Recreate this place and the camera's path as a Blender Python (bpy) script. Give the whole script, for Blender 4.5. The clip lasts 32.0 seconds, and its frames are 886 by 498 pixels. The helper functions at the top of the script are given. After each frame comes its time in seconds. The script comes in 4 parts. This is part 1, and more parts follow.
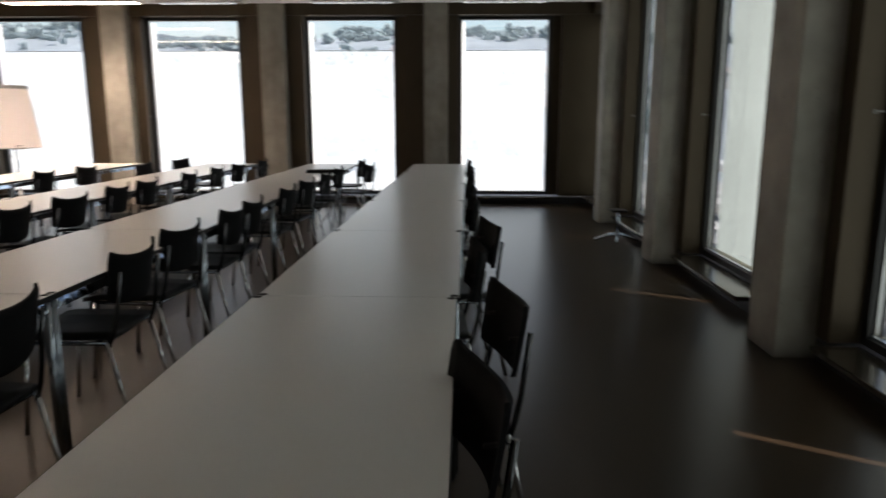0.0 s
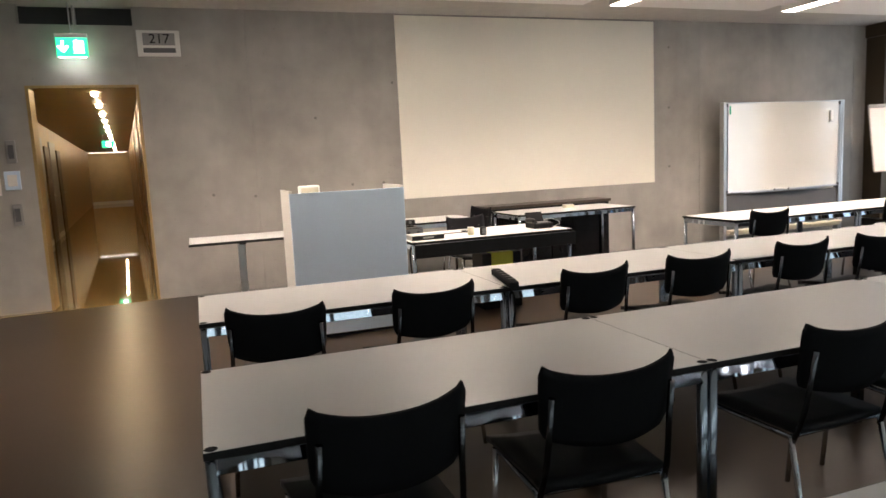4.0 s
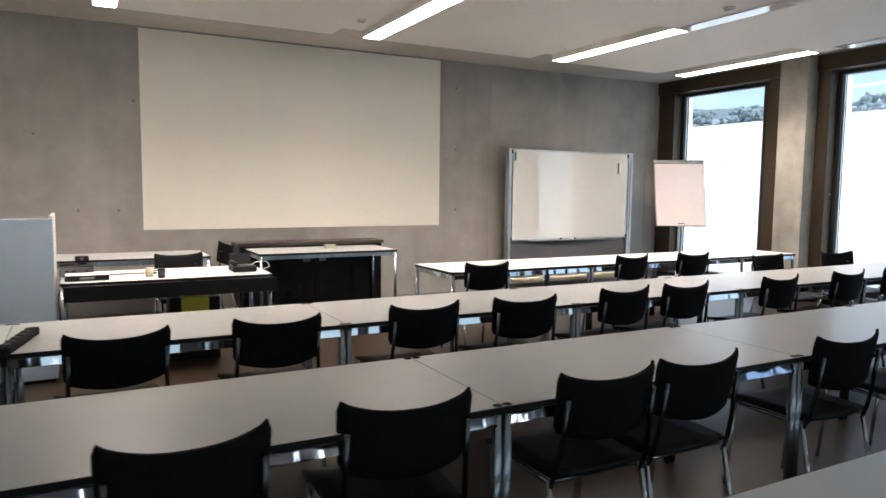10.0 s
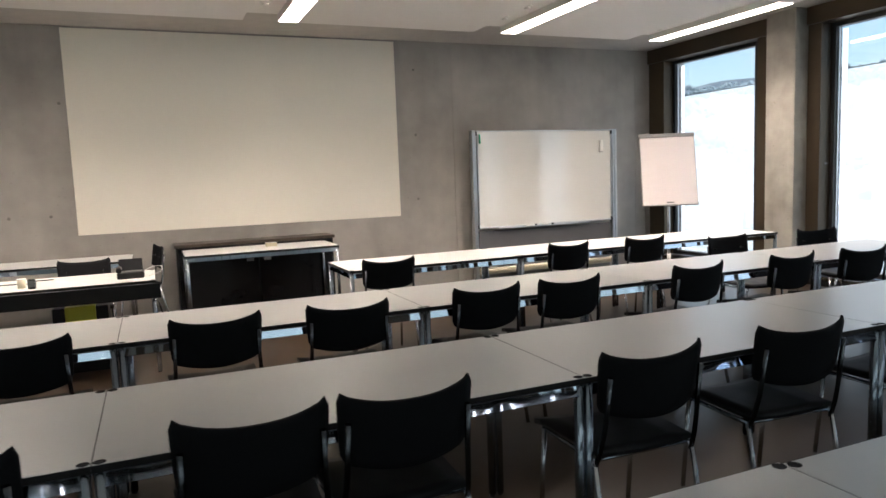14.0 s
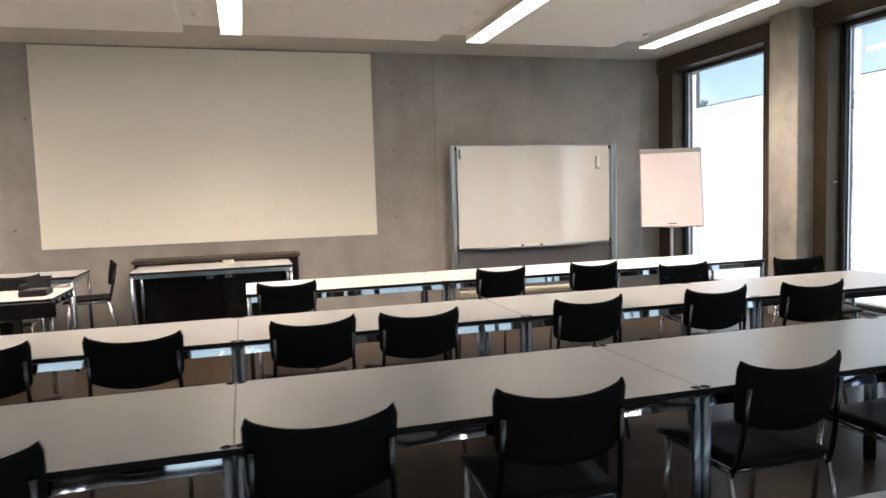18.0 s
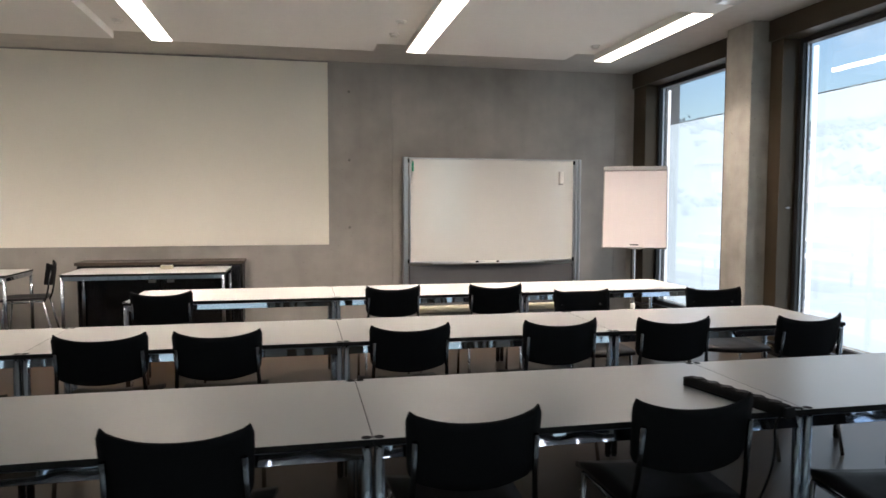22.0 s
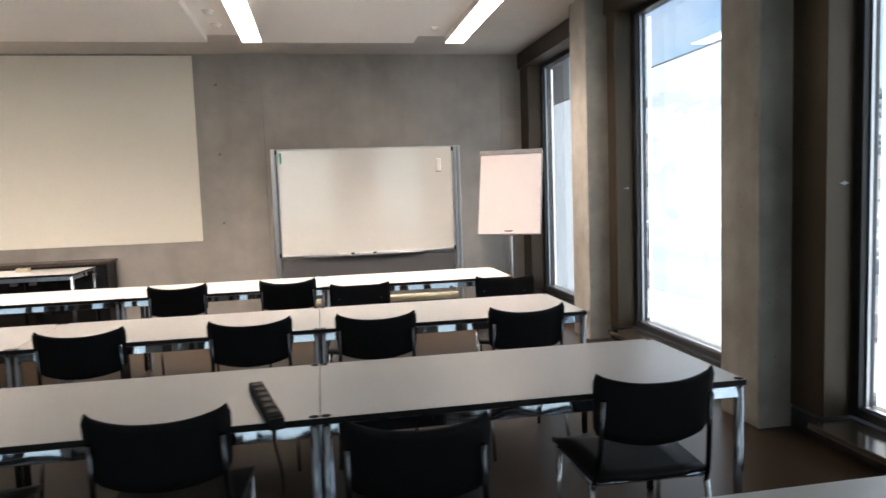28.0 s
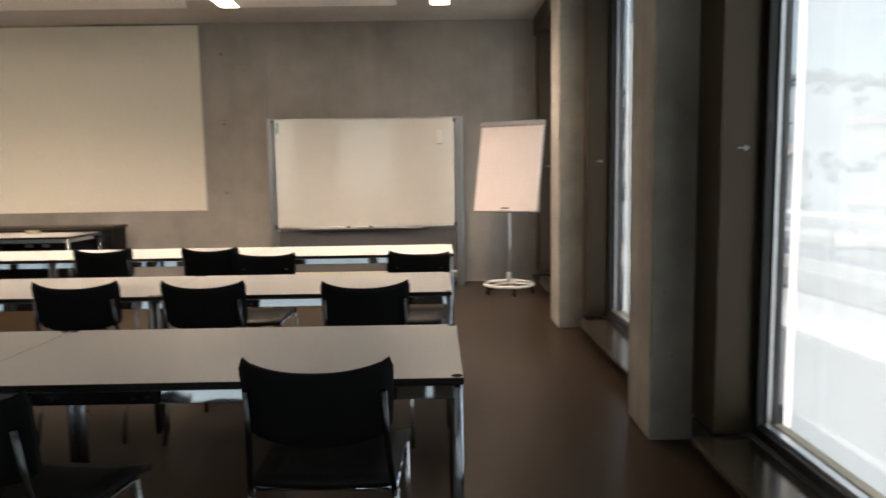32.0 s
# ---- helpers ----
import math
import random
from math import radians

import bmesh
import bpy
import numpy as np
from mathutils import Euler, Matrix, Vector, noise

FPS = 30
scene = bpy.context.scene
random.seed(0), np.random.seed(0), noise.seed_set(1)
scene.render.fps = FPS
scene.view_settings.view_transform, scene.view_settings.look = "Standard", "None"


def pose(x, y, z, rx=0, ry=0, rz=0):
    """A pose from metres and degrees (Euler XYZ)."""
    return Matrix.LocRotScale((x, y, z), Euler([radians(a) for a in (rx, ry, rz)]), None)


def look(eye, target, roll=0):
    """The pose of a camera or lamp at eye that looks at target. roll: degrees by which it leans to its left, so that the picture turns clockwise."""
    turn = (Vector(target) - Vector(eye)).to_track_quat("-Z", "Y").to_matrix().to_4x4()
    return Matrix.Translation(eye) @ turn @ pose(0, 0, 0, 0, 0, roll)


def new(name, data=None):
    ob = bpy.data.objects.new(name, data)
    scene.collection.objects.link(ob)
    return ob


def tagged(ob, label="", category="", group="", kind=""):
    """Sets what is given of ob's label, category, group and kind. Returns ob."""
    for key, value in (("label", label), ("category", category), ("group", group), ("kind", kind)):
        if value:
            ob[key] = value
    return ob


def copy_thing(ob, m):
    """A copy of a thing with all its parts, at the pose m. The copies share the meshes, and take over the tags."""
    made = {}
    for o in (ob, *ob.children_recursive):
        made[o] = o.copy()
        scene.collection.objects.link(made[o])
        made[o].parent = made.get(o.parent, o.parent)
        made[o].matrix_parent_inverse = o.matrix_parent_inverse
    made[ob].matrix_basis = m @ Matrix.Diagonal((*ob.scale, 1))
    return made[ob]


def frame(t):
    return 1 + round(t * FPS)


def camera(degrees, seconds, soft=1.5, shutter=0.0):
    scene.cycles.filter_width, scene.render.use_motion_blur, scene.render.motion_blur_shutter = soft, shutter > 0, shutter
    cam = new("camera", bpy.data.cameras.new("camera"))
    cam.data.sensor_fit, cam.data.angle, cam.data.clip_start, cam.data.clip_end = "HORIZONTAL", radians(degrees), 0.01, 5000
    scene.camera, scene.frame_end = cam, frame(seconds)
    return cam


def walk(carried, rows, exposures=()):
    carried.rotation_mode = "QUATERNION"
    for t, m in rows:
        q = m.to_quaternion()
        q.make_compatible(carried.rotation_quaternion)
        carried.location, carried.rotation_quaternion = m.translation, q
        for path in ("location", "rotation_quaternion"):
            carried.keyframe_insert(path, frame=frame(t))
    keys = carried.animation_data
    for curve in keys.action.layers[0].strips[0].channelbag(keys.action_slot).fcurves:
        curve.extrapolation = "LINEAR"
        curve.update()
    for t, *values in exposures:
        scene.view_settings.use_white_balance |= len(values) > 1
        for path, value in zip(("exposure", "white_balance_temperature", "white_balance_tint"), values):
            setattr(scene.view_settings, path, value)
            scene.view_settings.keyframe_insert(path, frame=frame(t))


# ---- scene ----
cam = camera(66.0, 32.0, shutter=0.6)
PATH = [
    (0, (0.487, 0.187, 1.399), (2.451, 0.246, 1.025), 0.0),
    (0.3, (0.541, 0.154, 1.397), (2.496, 0.380, 1.046), 1.5),
    (0.5, (0.588, 0.122, 1.403), (2.525, 0.487, 1.061), 0.7),
    (0.8, (0.672, 0.114, 1.426), (2.557, 0.710, 1.120), -1.5),
    (1, (0.750, 0.098, 1.441), (2.580, 0.851, 1.155), -1.5),
    (1.5, (0.862, 0.052, 1.504), (2.566, 1.087, 1.342), 1.3),
    (2, (0.930, 0.022, 1.550), (2.399, 1.372, 1.401), -1.6),
    (2.5, (1.110, 0.011, 1.528), (2.214, 1.667, 1.327), -1.0),
    (3, (1.262, 0.046, 1.449), (2.143, 1.827, 1.22), -0.8),
    (3.3, (1.297, 0.039, 1.447), (2.096, 1.852, 1.170), -2.3),
    (3.5, (1.341, 0.042, 1.424), (2.07, 1.886, 1.161), -3.7),
    (5.5, (1.884, 0.006, 1.455), (2.432, 1.911, 1.187), -0.1),
    (6, (2.015, -0.067, 1.449), (2.610, 1.826, 1.195), -0.7),
    (6.5, (2.173, -0.109, 1.440), (2.884, 1.739, 1.160), -2.6),
    (7, (2.349, -0.121, 1.445), (3.114, 1.717, 1.251), -1.8),
    (7.5, (2.489, -0.110, 1.451), (3.377, 1.672, 1.263), -1.4),
    (7.6, (2.516, -0.108, 1.452), (3.408, 1.673, 1.274), -1.7),
    (8, (2.697, -0.155, 1.460), (3.516, 1.654, 1.218), -4.5),
    (8.5, (2.849, -0.179, 1.452), (3.605, 1.661, 1.245), -0.9),
    (9, (2.969, -0.206, 1.450), (3.789, 1.603, 1.219), -1.4),
    (9.5, (3.146, -0.152, 1.456), (3.980, 1.653, 1.247), -2.5),
    (10, (3.295, -0.095, 1.459), (4.235, 1.661, 1.284), 0.6),
    (10.5, (3.493, -0.124, 1.456), (4.386, 1.650, 1.220), -3.1),
    (11, (3.656, -0.165, 1.444), (4.382, 1.680, 1.179), -2.6),
    (11.5, (3.820, -0.145, 1.463), (4.557, 1.699, 1.227), 0.1),
    (12, (3.979, -0.144, 1.452), (4.800, 1.658, 1.168), -4.7),
    (12.5, (4.111, -0.120, 1.454), (5.000, 1.665, 1.298), 0.0),
    (13, (4.331, -0.205, 1.456), (5.307, 1.533, 1.288), -0.4),
    (13.2, (4.436, -0.227, 1.459), (5.413, 1.510, 1.285), -0.3),
    (13.5, (4.553, -0.208, 1.461), (5.444, 1.568, 1.233), -1.8),
    (14, (4.730, -0.194, 1.460), (5.504, 1.638, 1.248), -2.2),
    (14.5, (4.885, -0.216, 1.457), (5.627, 1.626, 1.214), -1.9),
    (16.5, (5.571, -0.216, 1.442), (6.000, 1.725, 1.229), -2.4),
    (17, (5.744, -0.188, 1.441), (6.183, 1.750, 1.212), -2.8),
    (17.5, (5.944, -0.219, 1.439), (6.414, 1.714, 1.232), -1.4),
    (18, (6.140, -0.203, 1.432), (6.696, 1.711, 1.274), -1.8),
    (18.5, (6.295, -0.193, 1.432), (6.728, 1.754, 1.283), -4.3),
    (19, (6.460, -0.215, 1.456), (6.813, 1.743, 1.255), -2.9),
    (19.5, (6.617, -0.239, 1.430), (6.983, 1.714, 1.203), -1.2),
    (20, (6.764, -0.224, 1.435), (7.128, 1.731, 1.220), -2.4),
    (20.5, (6.908, -0.188, 1.439), (7.285, 1.771, 1.300), -1.2),
    (21, (7.113, -0.232, 1.449), (7.515, 1.722, 1.314), -3.3),
    (21.5, (7.301, -0.277, 1.461), (7.617, 1.693, 1.332), -2.4),
    (22, (7.414, -0.319, 1.471), (7.823, 1.634, 1.339), 0.1),
    (22.5, (7.547, -0.324, 1.464), (7.978, 1.623, 1.307), -1.5),
    (23, (7.686, -0.314, 1.457), (8.103, 1.639, 1.353), -0.5),
    (23.5, (7.841, -0.325, 1.469), (8.256, 1.626, 1.326), -1.7),
    (24, (7.994, -0.341, 1.469), (8.196, 1.644, 1.328), -1.7),
    (24.5, (8.121, -0.381, 1.467), (8.246, 1.609, 1.306), -1.1),
    (25, (8.264, -0.374, 1.458), (8.396, 1.613, 1.270), -2.6),
    (25.2, (8.307, -0.415, 1.465), (8.433, 1.571, 1.263), -3.3),
    (25.5, (8.408, -0.449, 1.485), (8.569, 1.538, 1.317), -2.0),
    (27.5, (8.945, -0.556, 1.54), (9.248, 1.415, 1.378), 0.1),
    (28, (9.212, -0.473, 1.469), (9.562, 1.489, 1.301), -2.0),
    (28.5, (9.39, -0.465, 1.48), (9.843, 1.479, 1.357), 0.4),
    (29, (9.612, -0.417, 1.445), (10.24, 1.473, 1.268), 0.2),
    (29.5, (9.787, -0.444, 1.45), (10.431, 1.445, 1.311), -2.3),
    (30, (9.993, -0.434, 1.453), (10.602, 1.467, 1.328), 0.2),
    (30.5, (10.167, -0.405, 1.42), (10.731, 1.506, 1.251), -1.1),
    (31, (10.341, -0.329, 1.371), (10.735, 1.617, 1.13), -4.4),
    (31.5, (10.505, -0.261, 1.363), (10.762, 1.71, 1.145), 0.4),
    (32, (10.657, -0.218, 1.336), (10.673, 1.771, 1.124), -0.9),
]
EXPOSURE = [
    (0, 0.58, 7000, 21), (1, 0.53, 7000, 23), (2, 0.50, 7650, 25), (3, 0.77, 7250, 25), (4, 1.08, 6420, 19), (5.5, 1.58, 5880, 15), (6, 1.60, 5780, 15), (7, 1.20, 5950, 14),
    (8, 0.83, 5850, 14), (9.5, 0.79, 5970, 15), (11, 0.83, 6100, 17), (12, 0.87, 6200, 17), (13, 0.65, 6100, 16), (17, 0.82, 6350, 17), (20, 0.67, 6220, 18), (23, 0.50, 6150, 16), (24, 0.48, 6260, 17), (25, 0.82, 6510, 18), (28, 0.86, 6280, 18),
    (29, 0.24, 6480, 14), (30, -0.04, 6420, 13), (31, 0.20, 6620, 15), (32, 0.44, 7070, 19),
]
walk(cam, [(t, look(eye, target, roll)) for t, eye, target, roll in PATH], EXPOSURE)

# ---- world and light ----
world = bpy.data.worlds.new("world")
scene.world = world
world.use_nodes = True
wn = world.node_tree
sky = wn.nodes.new("ShaderNodeTexSky")
sky.sky_type = "NISHITA"
sky.sun_disc = False
sky.air_density, sky.dust_density = 1.2, 1.2
sky.sun_elevation, sky.sun_rotation = radians(66), radians(209)
# loose fair-weather clouds
puff = wn.nodes.new("ShaderNodeTexNoise")
puff.inputs["Scale"].default_value, puff.inputs["Detail"].default_value, puff.inputs["Roughness"].default_value = 7.0, 5.0, 0.55
wn.links.new(wn.nodes.new("ShaderNodeTexCoord").outputs["Generated"], puff.inputs["Vector"])
thin = wn.nodes.new("ShaderNodeMapRange")
thin.inputs["From Min"].default_value, thin.inputs["From Max"].default_value, thin.inputs["To Max"].default_value = 0.50, 0.68, 0.55
wn.links.new(puff.outputs["Fac"], thin.inputs["Value"])
veiled = wn.nodes.new("ShaderNodeMix")
veiled.data_type = "RGBA"
wn.links.new(thin.outputs[0], veiled.inputs["Factor"])
wn.links.new(sky.outputs[0], veiled.inputs["A"])
veiled.inputs["B"].default_value = (6.0, 6.1, 6.3, 1)
wn.links.new(veiled.outputs["Result"], wn.nodes["Background"].inputs[0])
wn.nodes["Background"].inputs[1].default_value = 0.15
sun = new("sun", bpy.data.lights.new("sun", "SUN"))
sun.data.energy, sun.data.angle, sun.data.color = 4.0, radians(0.5), (1.0, 0.95, 0.87)
sun.matrix_basis = look((0, 0, 0), (0.49, 0.87, -2.3))

LAMP = 10.0        # glow of the ceiling lamps' diffusers, the same to all sides
BEAM, SPREAD = 37.5, 126.0     # watts and width in degrees of the beam that each diffuser throws down
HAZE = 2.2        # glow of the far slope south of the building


# ---- materials ----
def mat(name, color, rough=0.5, metal=0.0, vary=0.12, scale=3.0, fine=60.0, bump=0.0, spec=0.5, rvary=0.1, world_space=False, coat=0.0):
    """A surface with variation at two scales: stains (scale) and grain (fine)."""
    m = bpy.data.materials.new(name)
    m.use_nodes = True
    t = m.node_tree
    b = t.nodes["Principled BSDF"]
    b.inputs["Roughness"].default_value, b.inputs["Metallic"].default_value = rough, metal
    b.inputs["Specular IOR Level"].default_value, b.inputs["Coat Weight"].default_value = spec, coat
    if world_space:
        src = t.nodes.new("ShaderNodeNewGeometry").outputs["Position"]
    else:
        src = t.nodes.new("ShaderNodeTexCoord").outputs["Object"]
    big, small = t.nodes.new("ShaderNodeTexNoise"), t.nodes.new("ShaderNodeTexNoise")
    for n, s, d in ((big, scale, 4.0), (small, fine, 3.0)):
        n.inputs["Scale"].default_value, n.inputs["Detail"].default_value = s, d
        t.links.new(src, n.inputs["Vector"])
    mixn = t.nodes.new("ShaderNodeMath")
    mixn.operation = "MULTIPLY_ADD"
    t.links.new(big.outputs["Fac"], mixn.inputs[0])
    mixn.inputs[1].default_value = 0.7
    sc = t.nodes.new("ShaderNodeMath")
    sc.operation = "MULTIPLY"
    t.links.new(small.outputs["Fac"], sc.inputs[0])
    sc.inputs[1].default_value = 0.3
    t.links.new(sc.outputs[0], mixn.inputs[2])
    ramp = t.nodes.new("ShaderNodeMapRange")
    ramp.inputs["From Min"].default_value, ramp.inputs["From Max"].default_value = 0.3, 0.7
    ramp.inputs["To Min"].default_value, ramp.inputs["To Max"].default_value = 1 - vary, 1 + vary
    t.links.new(mixn.outputs[0], ramp.inputs["Value"])
    mul = t.nodes.new("ShaderNodeVectorMath")
    mul.operation = "SCALE"
    mul.inputs[0].default_value = color
    t.links.new(ramp.outputs[0], mul.inputs["Scale"])
    t.links.new(mul.outputs["Vector"], b.inputs["Base Color"])
    if rvary:
        rr = t.nodes.new("ShaderNodeMapRange")
        rr.inputs["From Min"].default_value, rr.inputs["From Max"].default_value = 0.3, 0.7
        rr.inputs["To Min"].default_value, rr.inputs["To Max"].default_value = max(0.02, rough - rvary * rough), min(1, rough + rvary * rough)
        t.links.new(big.outputs["Fac"], rr.inputs["Value"])
        t.links.new(rr.outputs[0], b.inputs["Roughness"])
    if bump:
        bp = t.nodes.new("ShaderNodeBump")
        bp.inputs["Strength"].default_value, bp.inputs["Distance"].default_value = bump, 0.004
        t.links.new(mixn.outputs[0], bp.inputs["Height"])
        t.links.new(bp.outputs[0], b.inputs["Normal"])
    return m


def glow(name, color, strength):
    m = bpy.data.materials.new(name)
    m.use_nodes = True
    t = m.node_tree
    e = t.nodes.new("ShaderNodeEmission")
    e.inputs[0].default_value, e.inputs[1].default_value = (*color, 1), strength
    t.links.new(e.outputs[0], t.nodes["Material Output"].inputs[0])
    return m


def glass_material(name, tint):
    m = bpy.data.materials.new(name)
    m.use_nodes = True
    t = m.node_tree
    tr, gl = t.nodes.new("ShaderNodeBsdfTransparent"), t.nodes.new("ShaderNodeBsdfGlossy")
    tr.inputs[0].default_value = (*tint, 1)
    gl.inputs["Roughness"].default_value = 0.015
    lw = t.nodes.new("ShaderNodeLayerWeight")
    lw.inputs[0].default_value = 0.5
    pw = t.nodes.new("ShaderNodeMath")
    pw.operation = "POWER"
    t.links.new(lw.outputs["Facing"], pw.inputs[0])
    pw.inputs[1].default_value = 3.2
    fr = t.nodes.new("ShaderNodeMath")
    fr.operation = "MULTIPLY_ADD"
    t.links.new(pw.outputs[0], fr.inputs[0])
    fr.inputs[1].default_value, fr.inputs[2].default_value = 0.88, 0.085
    mx = t.nodes.new("ShaderNodeMixShader")
    t.links.new(fr.outputs[0], mx.inputs[0])
    t.links.new(tr.outputs[0], mx.inputs[1])
    t.links.new(gl.outputs[0], mx.inputs[2])
    t.links.new(mx.outputs[0], t.nodes["Material Output"].inputs[0])
    return m


M_CONC = mat("fair_faced_concrete", (0.372, 0.349, 0.317), 0.72, vary=0.25, scale=0.8, fine=4.0, bump=0.10, spec=0.3, world_space=True)


def weather(m, streaks, pores, piece):
    """Adds run marks, small dark pores and a slight change of tone from piece to piece."""
    t = m.node_tree
    b = t.nodes["Principled BSDF"]
    src = b.inputs["Base Color"].links[0].from_socket
    pos = t.nodes.new("ShaderNodeNewGeometry").outputs["Position"]
    mp = t.nodes.new("ShaderNodeMapping")
    mp.inputs["Scale"].default_value = (3.5, 3.5, 0.35)
    t.links.new(pos, mp.inputs["Vector"])
    run = t.nodes.new("ShaderNodeTexNoise")
    run.inputs["Scale"].default_value, run.inputs["Detail"].default_value = 1.0, 5.0
    t.links.new(mp.outputs[0], run.inputs["Vector"])
    vor = t.nodes.new("ShaderNodeTexVoronoi")
    vor.inputs["Scale"].default_value = 11.0
    t.links.new(pos, vor.inputs["Vector"])
    hole = t.nodes.new("ShaderNodeMapRange")
    hole.inputs["From Min"].default_value, hole.inputs["From Max"].default_value = 0.04, 0.10
    hole.inputs["To Min"].default_value, hole.inputs["To Max"].default_value = 1 - pores, 1.0
    t.links.new(vor.outputs["Distance"], hole.inputs["Value"])
    rm = t.nodes.new("ShaderNodeMapRange")
    rm.inputs["From Min"].default_value, rm.inputs["From Max"].default_value = 0.3, 0.7
    rm.inputs["To Min"].default_value, rm.inputs["To Max"].default_value = 1 - streaks, 1 + streaks
    t.links.new(run.outputs["Fac"], rm.inputs["Value"])
    pm = t.nodes.new("ShaderNodeMapRange")
    pm.inputs["To Min"].default_value, pm.inputs["To Max"].default_value = 1 - piece, 1 + piece
    t.links.new(t.nodes.new("ShaderNodeObjectInfo").outputs["Random"], pm.inputs["Value"])
    val = rm.outputs[0]
    for other in (hole.outputs[0], pm.outputs[0]):
        mu = t.nodes.new("ShaderNodeMath")
        mu.operation = "MULTIPLY"
        t.links.new(val, mu.inputs[0])
        t.links.new(other, mu.inputs[1])
        val = mu.outputs[0]
    sc = t.nodes.new("ShaderNodeVectorMath")
    sc.operation = "SCALE"
    t.links.new(src, sc.inputs[0])
    t.links.new(val, sc.inputs["Scale"])
    t.links.new(sc.outputs["Vector"], b.inputs["Base Color"])
    return m


weather(M_CONC, 0.06, 0.18, 0.05)
M_HOLE = mat("tie_hole_mortar", (0.205, 0.192, 0.175), 0.8, vary=0.2)
M_PIER = weather(mat("warm_grey_concrete", (0.318, 0.300, 0.264), 0.72, vary=0.30, scale=1.9, fine=7.0, bump=0.2, spec=0.3, world_space=True), 0.13, 0.34, 0.05)
M_SOFFIT = mat("concrete_soffit", (0.54, 0.505, 0.46), 0.8, vary=0.12, scale=0.8, fine=10, bump=0.15, spec=0.3, world_space=True)
M_CEIL = mat("white_plaster_ceiling", (0.86, 0.84, 0.805), 0.85, vary=0.03, scale=0.6, fine=30, bump=0.05, spec=0.2, world_space=True)
M_FLOOR = mat("brown_cast_floor", (0.0335, 0.0224, 0.0138), 0.30, vary=0.12, scale=1.2, fine=30, bump=0.0, spec=0.22, rvary=0.0, world_space=True)
M_SCREEN = mat("white_projection_paint", (0.93, 0.885, 0.775), 0.6, vary=0.02, scale=1.0, fine=40, bump=0.02, spec=0.3)
M_TOP = mat("white_laminate", (0.59, 0.585, 0.57), 0.31, vary=0.03, scale=2.0, fine=90, bump=0.02, spec=0.65, rvary=0.05)
M_EDGE = mat("black_plastic_edge", (0.013, 0.0125, 0.0125), 0.5, vary=0.2, fine=120, spec=0.25)
M_CLEG = mat("bright_chrome_tube", (0.78, 0.80, 0.83), 0.14, metal=1.0, vary=0.05, scale=6, fine=80, rvary=0.3)
M_LEG = mat("satin_chrome_tube", (0.42, 0.47, 0.53), 0.2, metal=1.0, vary=0.05, scale=6, fine=80, rvary=0.2)
M_UPR = mat("black_chrome_tube", (0.13, 0.135, 0.145), 0.24, metal=1.0, vary=0.1, scale=6, fine=80)
M_CHROME = mat("polished_chrome", (0.50, 0.57, 0.67), 0.05, metal=1.0, vary=0.05, scale=6, fine=80, rvary=0.4)
# rolled rail stock is never quite flat
t_ = M_CHROME.node_tree
dent, wavy = t_.nodes.new("ShaderNodeTexNoise"), t_.nodes.new("ShaderNodeBump")
dent.inputs["Scale"].default_value, dent.inputs["Detail"].default_value = 6.0, 1.0
wavy.inputs["Strength"].default_value, wavy.inputs["Distance"].default_value = 1.0, 0.012
flat = t_.nodes.new("ShaderNodeMapping")
flat.inputs["Scale"].default_value = (1, 1, 0.03)
t_.links.new(t_.nodes.new("ShaderNodeNewGeometry").outputs["Position"], flat.inputs["Vector"])
t_.links.new(flat.outputs[0], dent.inputs["Vector"])
t_.links.new(dent.outputs["Fac"], wavy.inputs["Height"])
t_.links.new(wavy.outputs["Normal"], t_.nodes["Principled BSDF"].inputs["Normal"])
M_ALU = mat("brushed_aluminium", (0.62, 0.63, 0.64), 0.32, metal=1.0, vary=0.06, scale=5, fine=150)
M_HANDLE = mat("dull_steel", (0.34, 0.34, 0.33), 0.45, metal=1.0, vary=0.1)
M_BLACK = mat("black_polypropylene", (0.012, 0.012, 0.0132), 0.85, vary=0.2, scale=8, fine=250, bump=0.1, spec=0.10)
M_SEAT = mat("black_seat_plastic", (0.011, 0.011, 0.012), 0.5, vary=0.2, scale=8, fine=250, bump=0.05, spec=0.22)
M_BRONZE = mat("bronze_anodised_aluminium", (0.072, 0.053, 0.033), 0.42, metal=0.5, vary=0.12, scale=2.0, fine=60, bump=0.03)
M_GLOSSB = mat("black_gloss_lacquer", (0.012, 0.012, 0.014), 0.14, vary=0.2, spec=0.5)
M_SBTOP = mat("dark_stained_wood", (0.048, 0.034, 0.024), 0.45, vary=0.25, scale=2.5, fine=40)
# a lighter bronze, with the sun on the ledge painted into it
M_LEDGE = mat("bronze_ledge_painted_sun", (0.45, 0.37, 0.26), 0.5, metal=0.2, vary=0.15)
M_SILL = mat("worn_bronze_sill", (0.10, 0.085, 0.062), 0.17, metal=0.7, vary=0.15, scale=3, fine=50, rvary=0.25)
M_MATTEB = mat("matt_black_rubber", (0.014, 0.014, 0.015), 0.8, vary=0.2, spec=0.15)
M_DARKFR = mat("black_gasket_frame", (0.02, 0.02, 0.021), 0.4, vary=0.2)
M_WBOARD = mat("enamelled_whiteboard", (0.72, 0.71, 0.67), 0.08, vary=0.02, scale=2, fine=50, spec=1.0, coat=1.0)
M_WBOARD.node_tree.nodes["Principled BSDF"].inputs["Coat IOR"].default_value = 1.6
M_PAPER = mat("flipchart_paper", (0.75, 0.685, 0.68), 0.8, vary=0.02, fine=80)
